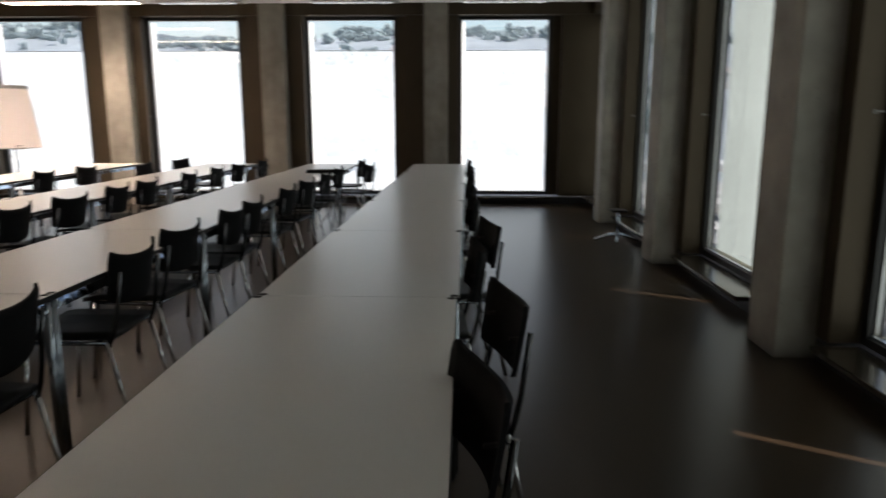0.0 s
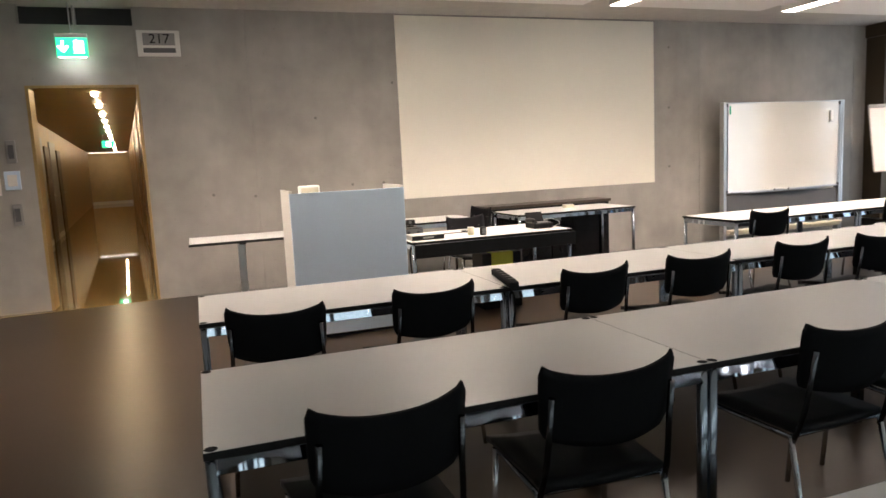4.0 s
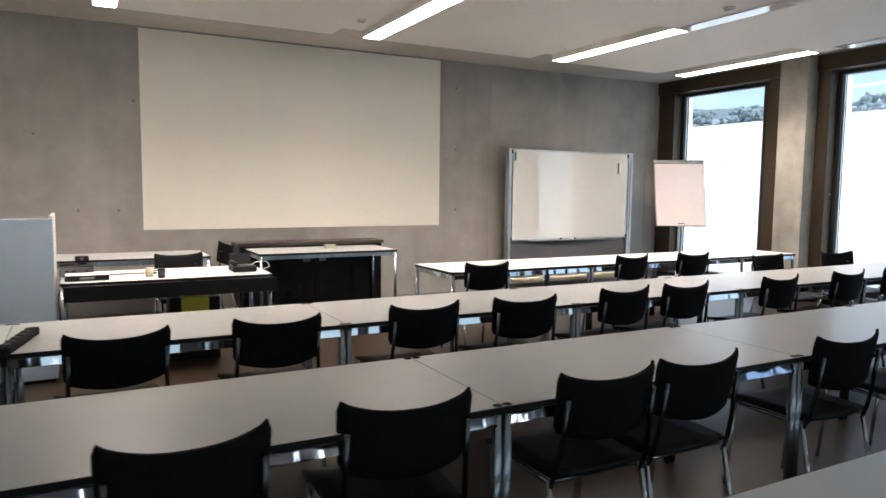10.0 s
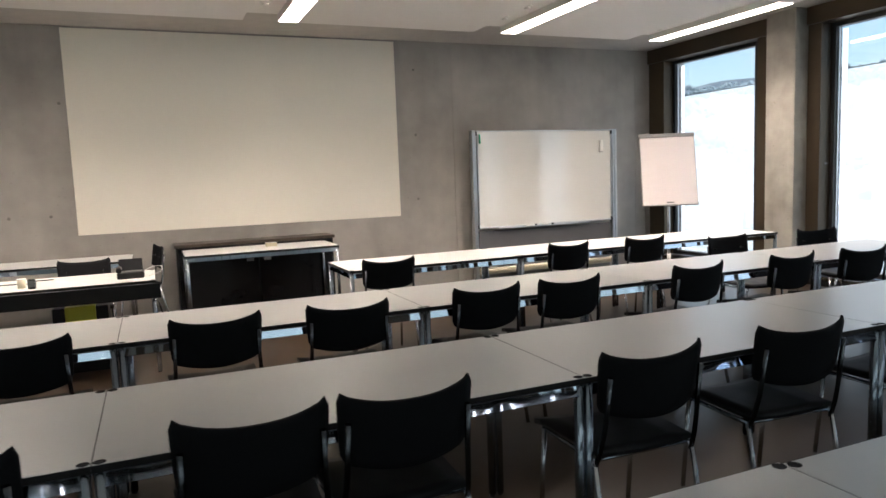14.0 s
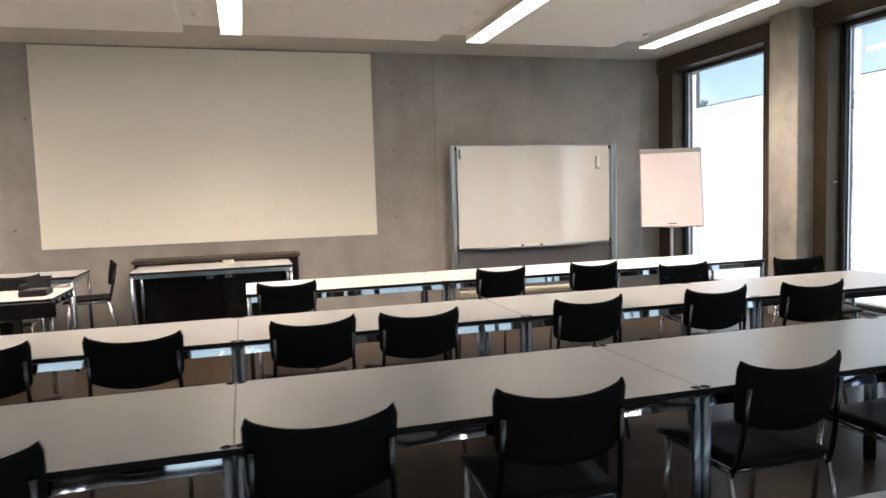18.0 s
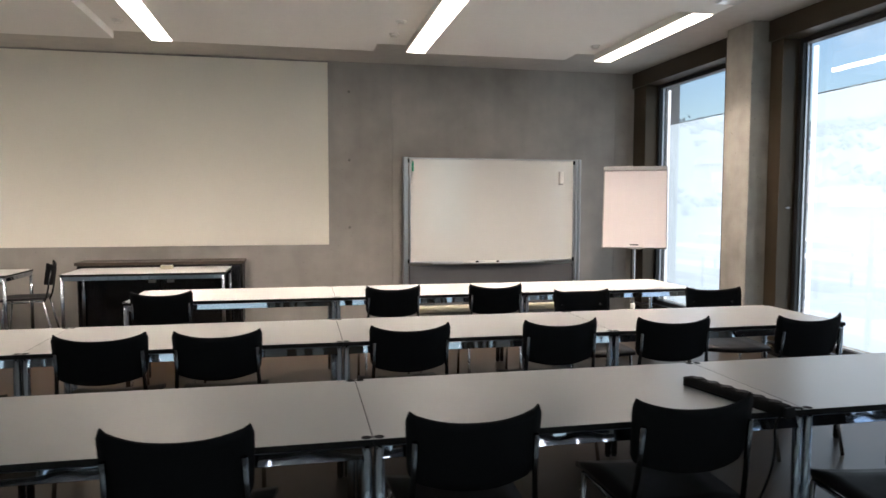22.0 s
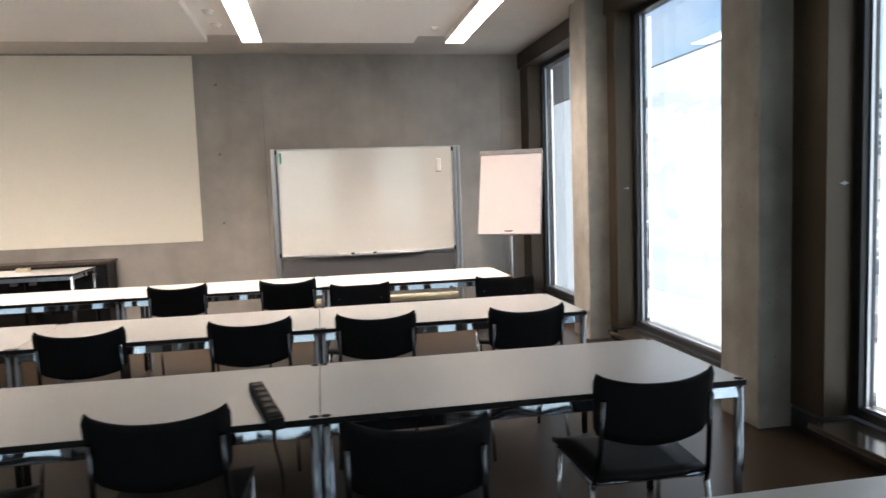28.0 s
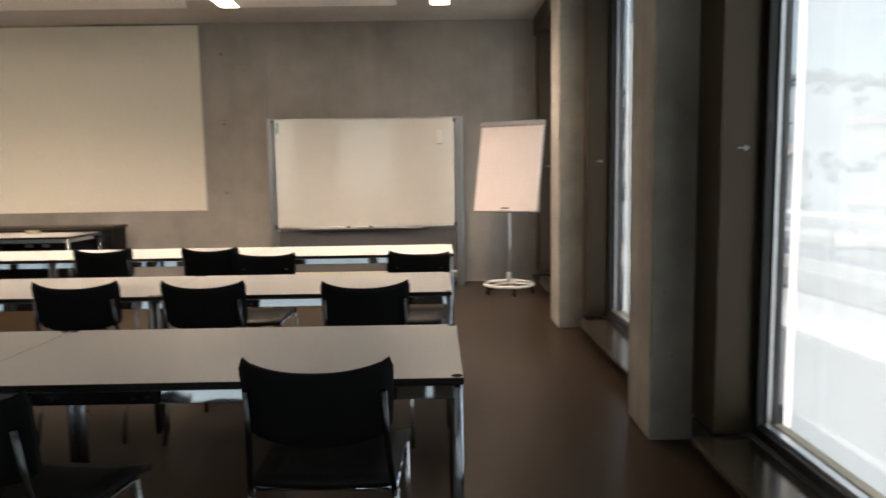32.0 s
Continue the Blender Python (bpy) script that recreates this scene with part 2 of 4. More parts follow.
M_GREYP = mat("dark_grey_panel", (0.10, 0.10, 0.105), 0.5, vary=0.1)
M_CASE = mat("light_grey_casing", (0.62, 0.60, 0.57), 0.4, vary=0.06)
M_GREYB = mat("grey_plastic", (0.30, 0.29, 0.28), 0.45, vary=0.08)
M_BLUE = mat("pale_blue_laminate", (0.68, 0.80, 0.93), 0.5, vary=0.04, scale=2, fine=50)
M_WHITE = mat("white_lacquer", (0.78, 0.76, 0.72), 0.45, vary=0.03)
M_WOOD = mat("oiled_oak_panel", (0.34, 0.225, 0.085), 0.4, vary=0.25, scale=1.5, fine=18, world_space=True)
M_YFLOOR = mat("polished_corridor_floor", (0.34, 0.235, 0.085), 0.035, rvary=0.0, vary=0.12, scale=1.2, fine=20, world_space=True)
M_LACQ = mat("lacquered_oak_panel", (0.42, 0.25, 0.09), 0.32, vary=0.08, scale=0.9, fine=9, spec=0.5)
M_CORR = mat("corridor_plaster", (0.55, 0.40, 0.20), 0.7, vary=0.1, world_space=True)
M_DOORB = mat("dark_brown_door", (0.10, 0.065, 0.035), 0.45, vary=0.15)
M_YELLOW = mat("yellow_plastic", (0.62, 0.60, 0.05), 0.45, vary=0.05)
M_GREEN = mat("green_sign", (0.02, 0.42, 0.22), 0.5, vary=0.02)
M_PALE = mat("cream_plastic", (0.72, 0.66, 0.5), 0.5, vary=0.04)
M_LAMPOFF = mat("unlit_diffuser", (0.88, 0.87, 0.85), 0.12, vary=0.02, spec=0.9, coat=1.0)
M_LED = glow("lamp_diffuser", (1.0, 0.86, 0.685), LAMP)
M_DOWN = glow("downlight_glow", (1.0, 0.77, 0.42), 70.0)
M_ENDGLOW = glow("corridor_end_glow", (1.0, 0.90, 0.72), 4.5)
M_SIGNGLOW = glow("exit_sign_green", (0.02, 0.75, 0.27), 1.2)
M_SIGNWHITE = glow("exit_sign_white", (0.9, 1.0, 0.95), 7.0)
M_SIGNLED = glow("exit_sign_strip", (0.95, 1.0, 0.97), 26.0)


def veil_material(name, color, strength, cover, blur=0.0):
    """A woven sunscreen whose daylight is put in as emission. It lets some of the view through, softened by the
    threads.
    """
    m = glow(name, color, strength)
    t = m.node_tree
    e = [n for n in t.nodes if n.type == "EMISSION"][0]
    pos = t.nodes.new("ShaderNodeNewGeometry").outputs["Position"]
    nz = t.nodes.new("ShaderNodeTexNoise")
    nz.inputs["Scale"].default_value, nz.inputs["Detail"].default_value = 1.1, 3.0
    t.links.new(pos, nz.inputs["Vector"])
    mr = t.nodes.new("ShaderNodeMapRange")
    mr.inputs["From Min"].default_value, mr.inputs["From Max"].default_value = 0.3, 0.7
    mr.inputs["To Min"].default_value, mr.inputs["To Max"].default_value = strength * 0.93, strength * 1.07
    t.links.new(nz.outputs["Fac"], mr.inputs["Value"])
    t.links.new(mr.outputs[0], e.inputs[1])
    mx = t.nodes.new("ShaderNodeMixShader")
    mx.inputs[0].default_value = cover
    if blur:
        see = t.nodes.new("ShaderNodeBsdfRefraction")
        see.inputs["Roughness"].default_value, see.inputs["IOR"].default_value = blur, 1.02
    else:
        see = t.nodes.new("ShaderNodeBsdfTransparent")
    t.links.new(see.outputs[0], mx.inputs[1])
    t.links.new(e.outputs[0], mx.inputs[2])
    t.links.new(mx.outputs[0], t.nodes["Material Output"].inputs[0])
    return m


# fabric and edge strip emit by themselves in place of the daylight
M_VEIL = veil_material("sunscreen_fabric_day_glow", (0.89, 0.955, 1.0), 1.55, 0.35, 0.16)
M_VEIL_S = veil_material("south_sunscreen_day_glow", (0.88, 0.97, 0.92), 0.80, 0.96)
M_VEILEDGE = veil_material("edge_strip_day_glow", (1.0, 1.0, 1.0), 1.7, 0.95)
M_GLASS = glass_material("window_glass", (0.90, 0.945, 0.945))


# ---- mesh helpers ----
def part(name, bm, material, parent=None, label=""):
    me = bpy.data.meshes.new(name)
    bmesh.ops.recalc_face_normals(bm, faces=bm.faces)
    bm.to_mesh(me)
    bm.free()
    me.materials.append(material)
    ob = new(name, me)
    if parent is not None:
        ob.parent = parent
    if label:
        ob["label"] = label
    return ob


def slab(x0, x1, y0, y1, z0, z1, bevel=0.0, bm=None, seg=2):
    """A box, with rounded edges where bevel is given."""
    bm = bm or bmesh.new()
    r = bmesh.ops.create_cube(bm, size=1.0)
    m = Matrix.Translation(((x0 + x1) / 2, (y0 + y1) / 2, (z0 + z1) / 2)) @ Matrix.Diagonal((x1 - x0, y1 - y0, z1 - z0, 1))
    bmesh.ops.transform(bm, matrix=m, verts=r["verts"])
    if bevel:
        edges = list({e for v in r["verts"] for e in v.link_edges})
        bmesh.ops.bevel(bm, geom=edges, offset=bevel, segments=seg, affect="EDGES", profile=0.5)
    return bm


def tube(points, radius, seg=10, bm=None, close=True):
    """A round bar along points."""
    bm = bm or bmesh.new()
    pts = [Vector(p) for p in points]
    rings, side = [], None
    for i, p in enumerate(pts):
        d = (pts[min(i + 1, len(pts) - 1)] - pts[max(i - 1, 0)]).normalized()
        if side is None or abs(side.dot(d)) > 0.99:
            side = Vector((1, 0, 0)) if abs(d.x) < 0.9 else Vector((0, 1, 0))
        side = (side - d * side.dot(d)).normalized()
        up = d.cross(side)
        rings.append([bm.verts.new(p + radius * (math.cos(a) * side + math.sin(a) * up)) for a in [2 * math.pi * k / seg for k in range(seg)]])
    for a, b in zip(rings, rings[1:]):
        for k in range(seg):
            bm.faces.new((a[k], a[(k + 1) % seg], b[(k + 1) % seg], b[k])).smooth = True
    if close:
        bm.faces.new(rings[0])
        bm.faces.new(rings[-1])
    return bm


def disc(x, y, z, r, h, seg=20, bm=None):
    return tube([(x, y, z), (x, y, z + h)], r, seg, bm)


def structure(name, bm, material, label):
    return tagged(part(name, bm, material), label, kind="structure")


def thing(name, label, category, group="", at=(0, 0, 0), turn=0.0):
    ob = new(name)
    ob.empty_display_size = 0.1
    ob.matrix_basis = pose(*at, 0, 0, turn)
    return tagged(ob, label, category, group)


def placed(bm, m):
    bmesh.ops.transform(bm, matrix=m, verts=bm.verts)
    return bm


# ---- plan ----
TX0, PITCH, TOPZ, DEPTH = 1.43, 1.55, 0.74, 0.74      # west end of the table rows, table length, height and depth
ROW_Y = {1: 5.03, 2: 3.285, 3: 1.76, 4: 0.195}         # south edge of each row
NORTH, WEST = 8.40, -2.7
GLASS_E, LINE_E, COL_E = 12.145, 11.91, 11.70          # east glass, bronze lining, faces of the concrete piers
GLASS_S, LINE_S, COL_S = -2.14, -1.90, -1.66
CEIL, SLAB = 3.05, 3.24
SILL, HEAD = 0.14, 3.04
DOOR0, DOOR1, DOORH = -0.12, 0.98, 2.41
WIN_E = [(8.07, 6.50), (5.45, 3.87), (2.80, 1.29), (0.28, -1.24)]
PIER_E = [(6.03, 5.62), (3.46, 3.07), (0.83, 0.45)]
WIN_S = [(12.0, 10.75), (9.62, 8.05), (6.95, 5.38), (4.28, 2.71), (1.61, 0.04)]
PIER_S = [(10.16, 9.78), (7.48, 7.10), (4.80, 4.42), (2.12, 1.74), (-0.56, -0.94)]

# ---- structure ----
structure("floor", slab(WEST, 12.6, -2.5, NORTH + 0.2, -0.2, 0.0), M_FLOOR, "dark brown satin cast floor of the seminar room")

# front wall: fair-faced concrete in cast panels with narrow joints
wall_n = tagged(new("wall_north"), "grey fair-faced concrete front wall with cast panels and tie holes", kind="structure")
JOINTS = [WEST, DOOR0, DOOR1, 2.16, 8.58, 11.64, 11.83, 12.6]
back = slab(DOOR1, 12.6, NORTH + 0.03, NORTH + 0.24, 0, SLAB)
slab(WEST, DOOR0, NORTH + 0.03, NORTH + 0.24, 0, SLAB, bm=back)
slab(DOOR0, DOOR1, NORTH + 0.03, NORTH + 0.24, DOORH, SLAB - 0.2, bm=back)
part("wall_core", back, M_CONC, wall_n)
for a, b in zip(JOINTS, JOINTS[1:]):
    z0 = DOORH if a == DOOR0 else 0.0
    z1 = SLAB - 0.2 if b <= DOOR1 and a == DOOR0 else SLAB
    e = 0.0018 if a not in (WEST, DOOR0) and b not in (DOOR0, 12.6) else 0.0
    bm = slab(a + e, b - e, NORTH, NORTH + 0.03, z0, z1)
    part("concrete_panel", bm, M_CONC, wall_n)
for x, z in ((8.03, 2.02), (8.03, 1.17), (3.70, 1.18), (1.66, 1.15), (2.13, 1.11), (3.88, 2.41), (8.03, 2.87), (2.9, 2.0), (3.3, 1.18)):
    part("tie_hole", tube([(x, NORTH - 0.001, z), (x, NORTH + 0.001, z)], 0.017, 14), M_HOLE, wall_n, "shallow plugged tie hole")

structure("wall_west", slab(WEST - 0.2, WEST, -3.0, NORTH + 0.2, 0, SLAB + 0.2), M_CONC, "plain concrete side wall")


def facade(name, label, windows, piers, along_y, glass, line, col, lo, hi):
    """A window wall: bronze lining with deep reveals, panes, piers. along_y: the wall runs along y (east) or along x (south)."""
    def bx(u0, u1, d0, d1, z0, z1, bevel=0.0, bm=None):
        u0, u1, d0, d1 = min(u0, u1), max(u0, u1), min(d0, d1), max(d0, d1)
        return slab(d0, d1, u0, u1, z0, z1, bevel, bm) if along_y else slab(u0, u1, d0, d1, z0, z1, bevel, bm)

    out = 1 if along_y else -1
    wall = tagged(new(name), label, kind="structure")
    edges = [hi] + [v for w in windows for v in w] + [lo]
    for a, b in zip(edges[0::2], edges[1::2]):
        lo_side = a - (0.15 if along_y and a != hi else 0.0)      # the lining stands back on the south side of each window
        bm = bx(lo_side, b, line, glass - out * 0.06, SILL, HEAD, 0.004)
        part("bronze_panel", bm, M_BRONZE, wall)
        part("outer_panel", bx(a, b, glass - out * 0.059, glass + out * 0.05, SILL, HEAD), M_BRONZE, wall)
    part("head_panel", bx(hi, lo, line - out * 0.03, glass + out * 0.05, HEAD, SLAB), M_BRONZE, wall)
    part("plinth", bx(hi, lo, line + out * 0.005, glass + out * 0.3, 0, SILL - 0.02), M_DARKFR, wall)
    for n, (a, b) in enumerate(windows):
        win = tagged(new("window_%d" % (n + 1 + (0 if along_y else 10))), "tall window in a black and bronze frame with a hazy view", "window", kind="structure")
        fr = bmesh.new()
        for u0, u1 in ((a, a - 0.05), (b + 0.05, b)):
            bx(u0, u1, glass - out * 0.06, glass + out * 0.04, SILL, HEAD, 0.004, fr)
        part("window_frame", fr, M_DARKFR, win)
        fr = bx(a - 0.05, b + 0.05, glass - out * 0.06, glass + out * 0.04, SILL, SILL + 0.05, 0.004)
        bx(a - 0.05, b + 0.05, glass - out * 0.06, glass + out * 0.04, HEAD - 0.05, HEAD, 0.004, fr)
        part("cross_frame", fr, M_DARKFR, win)
        bead = bmesh.new()
        for u0, u1 in ((a - 0.05, a - 0.062), (b + 0.062, b + 0.05)):
            bx(u0, u1, glass - out * 0.018, glass, SILL + 0.05, HEAD - 0.05, 0.0, bead)
        bx(a - 0.05, b + 0.05, glass - out * 0.035, glass, SILL + 0.05, SILL + 0.062, 0.0, bead)
        part("glazing_bead", bead, M_ALU, win, "bright aluminium glazing bead")
        pane = part("pane", bx(a - 0.05, b + 0.05, glass + out * 0.006, glass + out * 0.012, SILL + 0.05, HEAD - 0.05), M_GLASS, win)
        pane.visible_shadow = False
        part("window_sill", bx(a, b, line - out * 0.10, glass - out * 0.062, SILL - 0.05, SILL - 0.015, 0.005), M_SILL, win, "bronze sill above the floor plinth")
        part("outer_ledge", bx(a - 0.05, b + 0.05, glass + out * 0.014, glass + out * 0.062, SILL + 0.041, SILL + 0.060, 0.002), M_LEDGE, win, "bronze ledge outside the pane, sunlight painted into its colour")
        hx = glass - out * 0.125
        hd = bx(a - 0.005, a, hx - 0.008, hx + 0.008, 1.428, 1.452, 0.002)
        bx(a - 0.022, a - 0.004, hx - 0.005, hx + 0.005, 1.436, 1.444, 0.002, hd)
        bx(a - 0.028, a - 0.020, hx - 0.045, hx + 0.006, 1.436, 1.443, 0.002, hd)
        part("window_handle", hd, M_HANDLE, win, "small aluminium casement handle")
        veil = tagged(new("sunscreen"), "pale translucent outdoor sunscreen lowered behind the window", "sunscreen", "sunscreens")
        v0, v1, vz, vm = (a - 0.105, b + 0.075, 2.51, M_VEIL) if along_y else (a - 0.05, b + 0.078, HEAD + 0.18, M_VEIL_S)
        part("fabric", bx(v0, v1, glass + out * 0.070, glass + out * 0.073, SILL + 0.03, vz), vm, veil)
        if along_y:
            part("edge_strip", bx(a - 0.044, v0 + 0.002, glass + out * 0.064, glass + out * 0.069, SILL + 0.03, HEAD - 0.07), M_VEILEDGE, veil, "edge strip with daylight put in as its own glow")
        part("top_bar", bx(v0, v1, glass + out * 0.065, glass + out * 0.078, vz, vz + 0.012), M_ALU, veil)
    for a, b in piers:
        structure("pier", bx(a, b, col, line + out * 0.02, 0, SLAB, 0.012), M_PIER, "grey concrete pier between the windows")
    return wall


facade("wall_east", "window wall of bronze panels between concrete piers", WIN_E, PIER_E, True, GLASS_E, LINE_E, COL_E, -2.1, NORTH)
facade("wall_south", "window wall of bronze panels between concrete piers", WIN_S, PIER_S, False, GLASS_S, LINE_S, COL_S, WEST, 12.4)

# ceiling: a slab above, and a lowered white ceiling cut by lamp slots that run to the front
LAMPS_X = [0.95, 3.46, 6.02, 8.52, 10.62]
LAMP_W, SLOT_L, SLOT_D, C_END = 0.20, 0.34, 0.07, 6.86
structure("ceiling", slab(WEST - 0.2, 12.6, -2.25, NORTH + 0.24, SLAB + 0.002, SLAB + 0.3), M_SOFFIT, "grey concrete ceiling slab")
sail = bmesh.new()
cuts = [WEST] + [v for x in LAMPS_X for v in (x - SLOT_L, x + LAMP_W)][:-1]
for a, b in zip(cuts[0::2], cuts[1::2]):
    slab(a, b, -1.8, C_END, CEIL, SLAB + 0.05, bm=sail)
for x in LAMPS_X:
    slab(x - SLOT_L, x + LAMP_W, -1.8, C_END - 1.97, CEIL + 0.004, SLAB + 0.04, bm=sail)
    slab(x - SLOT_L, x - 0.002, C_END - 1.97, C_END - 0.02, CEIL + SLOT_D, SLAB + 0.04, bm=sail)
structure("ceiling_panels", sail, M_CEIL, "lowered white plaster ceiling with lamp slots")

# ---- lamps ----
def lamp(x, y0, y1, lit):
    ob = thing("ceiling_lamp", "long flush ceiling lamp, %s, in a ceiling slot" % ("lit" if lit else "switched off"), "ceiling lamp", "ceiling lamps", (x + LAMP_W / 2, (y0 + y1) / 2, CEIL))
    h, w = (y1 - y0) / 2, LAMP_W / 2
    body = slab(-w, w, -h, h, 0.004, SLAB - CEIL - 0.004, 0.003)
    part("housing", body if lit else slab(-w, w, -h, h, -0.004, 0.0), M_WHITE, ob)
    z = 0.0 if lit else -0.008
    part("diffuser", slab(-w + 0.008, w - 0.008, -h + 0.008, h - 0.008, z - 0.001, z + 0.003), M_LED if lit else M_LAMPOFF, ob)
    if lit:
        beam = new("beam", bpy.data.lights.new("beam", "AREA"))
        beam.data.shape, beam.data.size, beam.data.size_y = "RECTANGLE", 2 * w - 0.02, 2 * h - 0.02
        beam.data.energy, beam.data.spread, beam.data.color = BEAM, radians(SPREAD), (1.0, 0.86, 0.685)
        beam.parent = ob
        beam.location = (0, 0, -0.005)
    return ob


for x in LAMPS_X:
    lamp(x, C_END - 1.95, C_END, True)
    for y0, y1 in ((3.35, 4.6), (1.1, 2.38), (-1.0, 0.2)) if x > 10 else ((3.72, 4.88), (2.45, 3.57), (0.85, 1.82), (-0.9, 0.12)):
        lamp(x, y0, y1, False)
for x, y in ((10.45, 6.45), (8.33, 6.40), (8.33, 5.92), (5.83, 6.40), (8.33, 4.1), (10.45, 2.8), (8.33, 2.2)):
    sd = thing("smoke_detector", "round white smoke detector on the ceiling", "smoke detector", "smoke detectors", (x, y, CEIL if y < C_END - 1.97 else CEIL + SLOT_D))
    part("base", disc(0, 0, -0.014, 0.05, 0.018), M_WHITE, sd)
    part("sensor", disc(0, 0, -0.035, 0.034, 0.022), M_WHITE, sd)

# ---- front wall fittings ----
scr = thing("projection_screen", "large matt white projection field on the concrete wall", "projection screen", at=(3.95, NORTH, 0))
part("field", slab(0, 3.82, -0.006, -0.001, 0.955, 3.22), M_SCREEN, scr)

# doorway with a corridor behind
Y0 = NORTH + 0.24
CW, CE, CL, CZ = -1.25, 0.62, 30.0, 2.63
TURN = pose(0.40, Y0, 0, 0, 0, 5.0)          # the corridor leaves the room at a slight angle


def along(name, bm, material, label):
    ob = structure(name, bm, material, label)
    ob.matrix_basis = TURN
    return ob


frame_ = thing("door_frame", "oak-lined open doorway to the corridor", "door frame", at=(0, NORTH, 0))
frame_["kind"] = "structure"
for a, b in ((DOOR0 - 0.001, DOOR0 + 0.03), (DOOR1 - 0.03, DOOR1 + 0.001)):
    part("jamb", slab(a, b, -0.006, 0.26, 0, DOORH), M_WOOD, frame_)
part("lintel", slab(DOOR0 + 0.03, DOOR1 - 0.03, -0.006, 0.26, DOORH - 0.03, DOORH), M_WOOD, frame_)
structure("threshold", slab(DOOR0, DOOR1, NORTH - 0.004, Y0 + 0.02, -0.1, 0.004), M_YFLOOR, "ochre threshold of the doorway")
along("corridor_floor", slab(CW - 0.2, CE + 0.4, -0.3, CL, -0.2, 0.002), M_YFLOOR, "glossy ochre corridor floor")
along("corridor_ceiling", slab(CW - 0.2, CE + 0.4, -0.05, CL, CZ, CZ + 0.2), M_WOOD, "brown corridor ceiling")
oak = along("corridor_wall_east", slab(CE, CE + 0.4, 0.1, CL, 0.002, CZ), M_WOOD, "oak-panelled corridor wall")
along("corridor_wall_west", slab(CW - 0.2, CW, -0.1, CL, 0.002, CZ), M_WOOD, "oak-panelled corridor wall")
y = 0.35
for k in range(14):
    part("panel", slab(CE - 0.018, CE - 0.001, y + 0.01, y + 1.19, 0.09, CZ - 0.06, 0.003), M_LACQ, oak)
    y += 1.22 if k % 3 < 2 else 2.15
along("corridor_wall_end", slab(CW, CE, CL - 0.1, CL, 0.002, CZ), M_CORR, "bright end wall of the corridor")
for k in range(15):
    d = thing("downlight", "small round corridor downlight with a frosted globe, lit", "downlight", "corridor downlights")
    d.matrix_basis = TURN @ pose(0.05, 0.58 + k * 1.85, CZ)
    part("ring", disc(0, 0, -0.006, 0.105, 0.008), M_ALU, d)
    bm = bmesh.new()
    bmesh.ops.create_uvsphere(bm, u_segments=16, v_segments=8, radius=0.047)
    part("lens", placed(bm, pose(0, 0, -0.022)), M_DOWN, d, "glowing frosted globe")
along("corridor_skirting", slab(CW + 0.01, CE - 0.02, CL - 0.13, CL - 0.101, 0.004, 0.16), M_WHITE, "white skirting under the corridor's end wall")
cl = thing("ceiling_light", "long white lamp across the corridor's end, lit", "ceiling light")
cl.matrix_basis = TURN @ pose(0.5 * (CW + CE), CL - 0.75, CZ)
part("housing", slab(-0.86, 0.86, -0.07, 0.07, -0.05, 0.0, 0.004), M_WHITE, cl)
part("diffuser", slab(-0.84, 0.84, -0.055, 0.055, -0.058, -0.051), M_ENDGLOW, cl)
sg = thing("exit_sign", "small lit green exit sign hung from the corridor ceiling", "exit sign")
sg.matrix_basis = TURN @ pose(-0.02, 13.6, CZ)
part("face", slab(-0.16, 0.16, -0.012, 0.012, -0.38, -0.18, 0.003), M_SIGNGLOW, sg)
part("door_symbol", slab(-0.05, 0.07, -0.018, -0.0125, -0.35, -0.21), M_SIGNWHITE, sg)
for x in (-0.12, 0.12):
    part("hanger", tube([(x, 0, -0.18), (x, 0, 0)], 0.005, 6), M_ALU, sg)
for y in (3.2, 6.2, 9.2, 12.2):
    d = thing("corridor_door", "dark brown door in the oak corridor wall", "door", "corridor doors")
    d.matrix_basis = TURN @ pose(CW, y, 0.002)
    part("leaf", slab(0.0, 0.04, -0.45, 0.45, 0, 2.15, 0.004), M_DOORB, d)
    part("door_handle", tube([(0.04, 0.36, 1.05), (0.09, 0.36, 1.05), (0.09, 0.24, 1.05)], 0.01, 8), M_ALU, d)
for y in (4.7, 7.7, 10.7):
    d = thing("glass_partition", "grey glazed panel in the corridor wall", "partition", "corridor panels")
    d.matrix_basis = TURN @ pose(CW, y, 0.002)
    part("panel", slab(0.0, 0.03, -0.7, 0.7, 0, 2.3, 0.004), M_GREYB, d)
    part("kickplate", slab(0.03, 0.036, -0.7, 0.7, 0, 0.12), M_ALU, d)

ex = thing("exit_sign", "lit green emergency exit sign hung above the door", "exit sign", at=(0.385, NORTH - 0.12, 2.80))
part("housing", slab(-0.155, 0.155, -0.02, 0.02, 0.085, 0.125, 0.004), M_WHITE, ex)
part("face", slab(-0.15, 0.15, -0.006, 0.006, -0.11, 0.085, 0.002), M_SIGNGLOW, ex)
arrow = slab(-0.095, -0.075, -0.010, -0.006, -0.02, 0.055)
for v in ((-0.13, 0.0), (-0.04, 0.0)):
    tube([(v[0], -0.009, 0.0), (-0.085, -0.009, -0.06)], 0.010, 6, arrow)
part("arrow", arrow, M_SIGNWHITE, ex)
part("door_symbol", slab(0.02, 0.11, -0.010, -0.006, -0.075, 0.055), M_SIGNWHITE, ex)
part("light_strip", slab(-0.13, 0.13, -0.012, 0.012, -0.116, -0.111), M_SIGNLED, ex, "white light strip under the sign")
part("hanger", tube([(0, 0, 0.12), (0, 0, SLAB - 2.80)], 0.006, 8), M_ALU, ex)
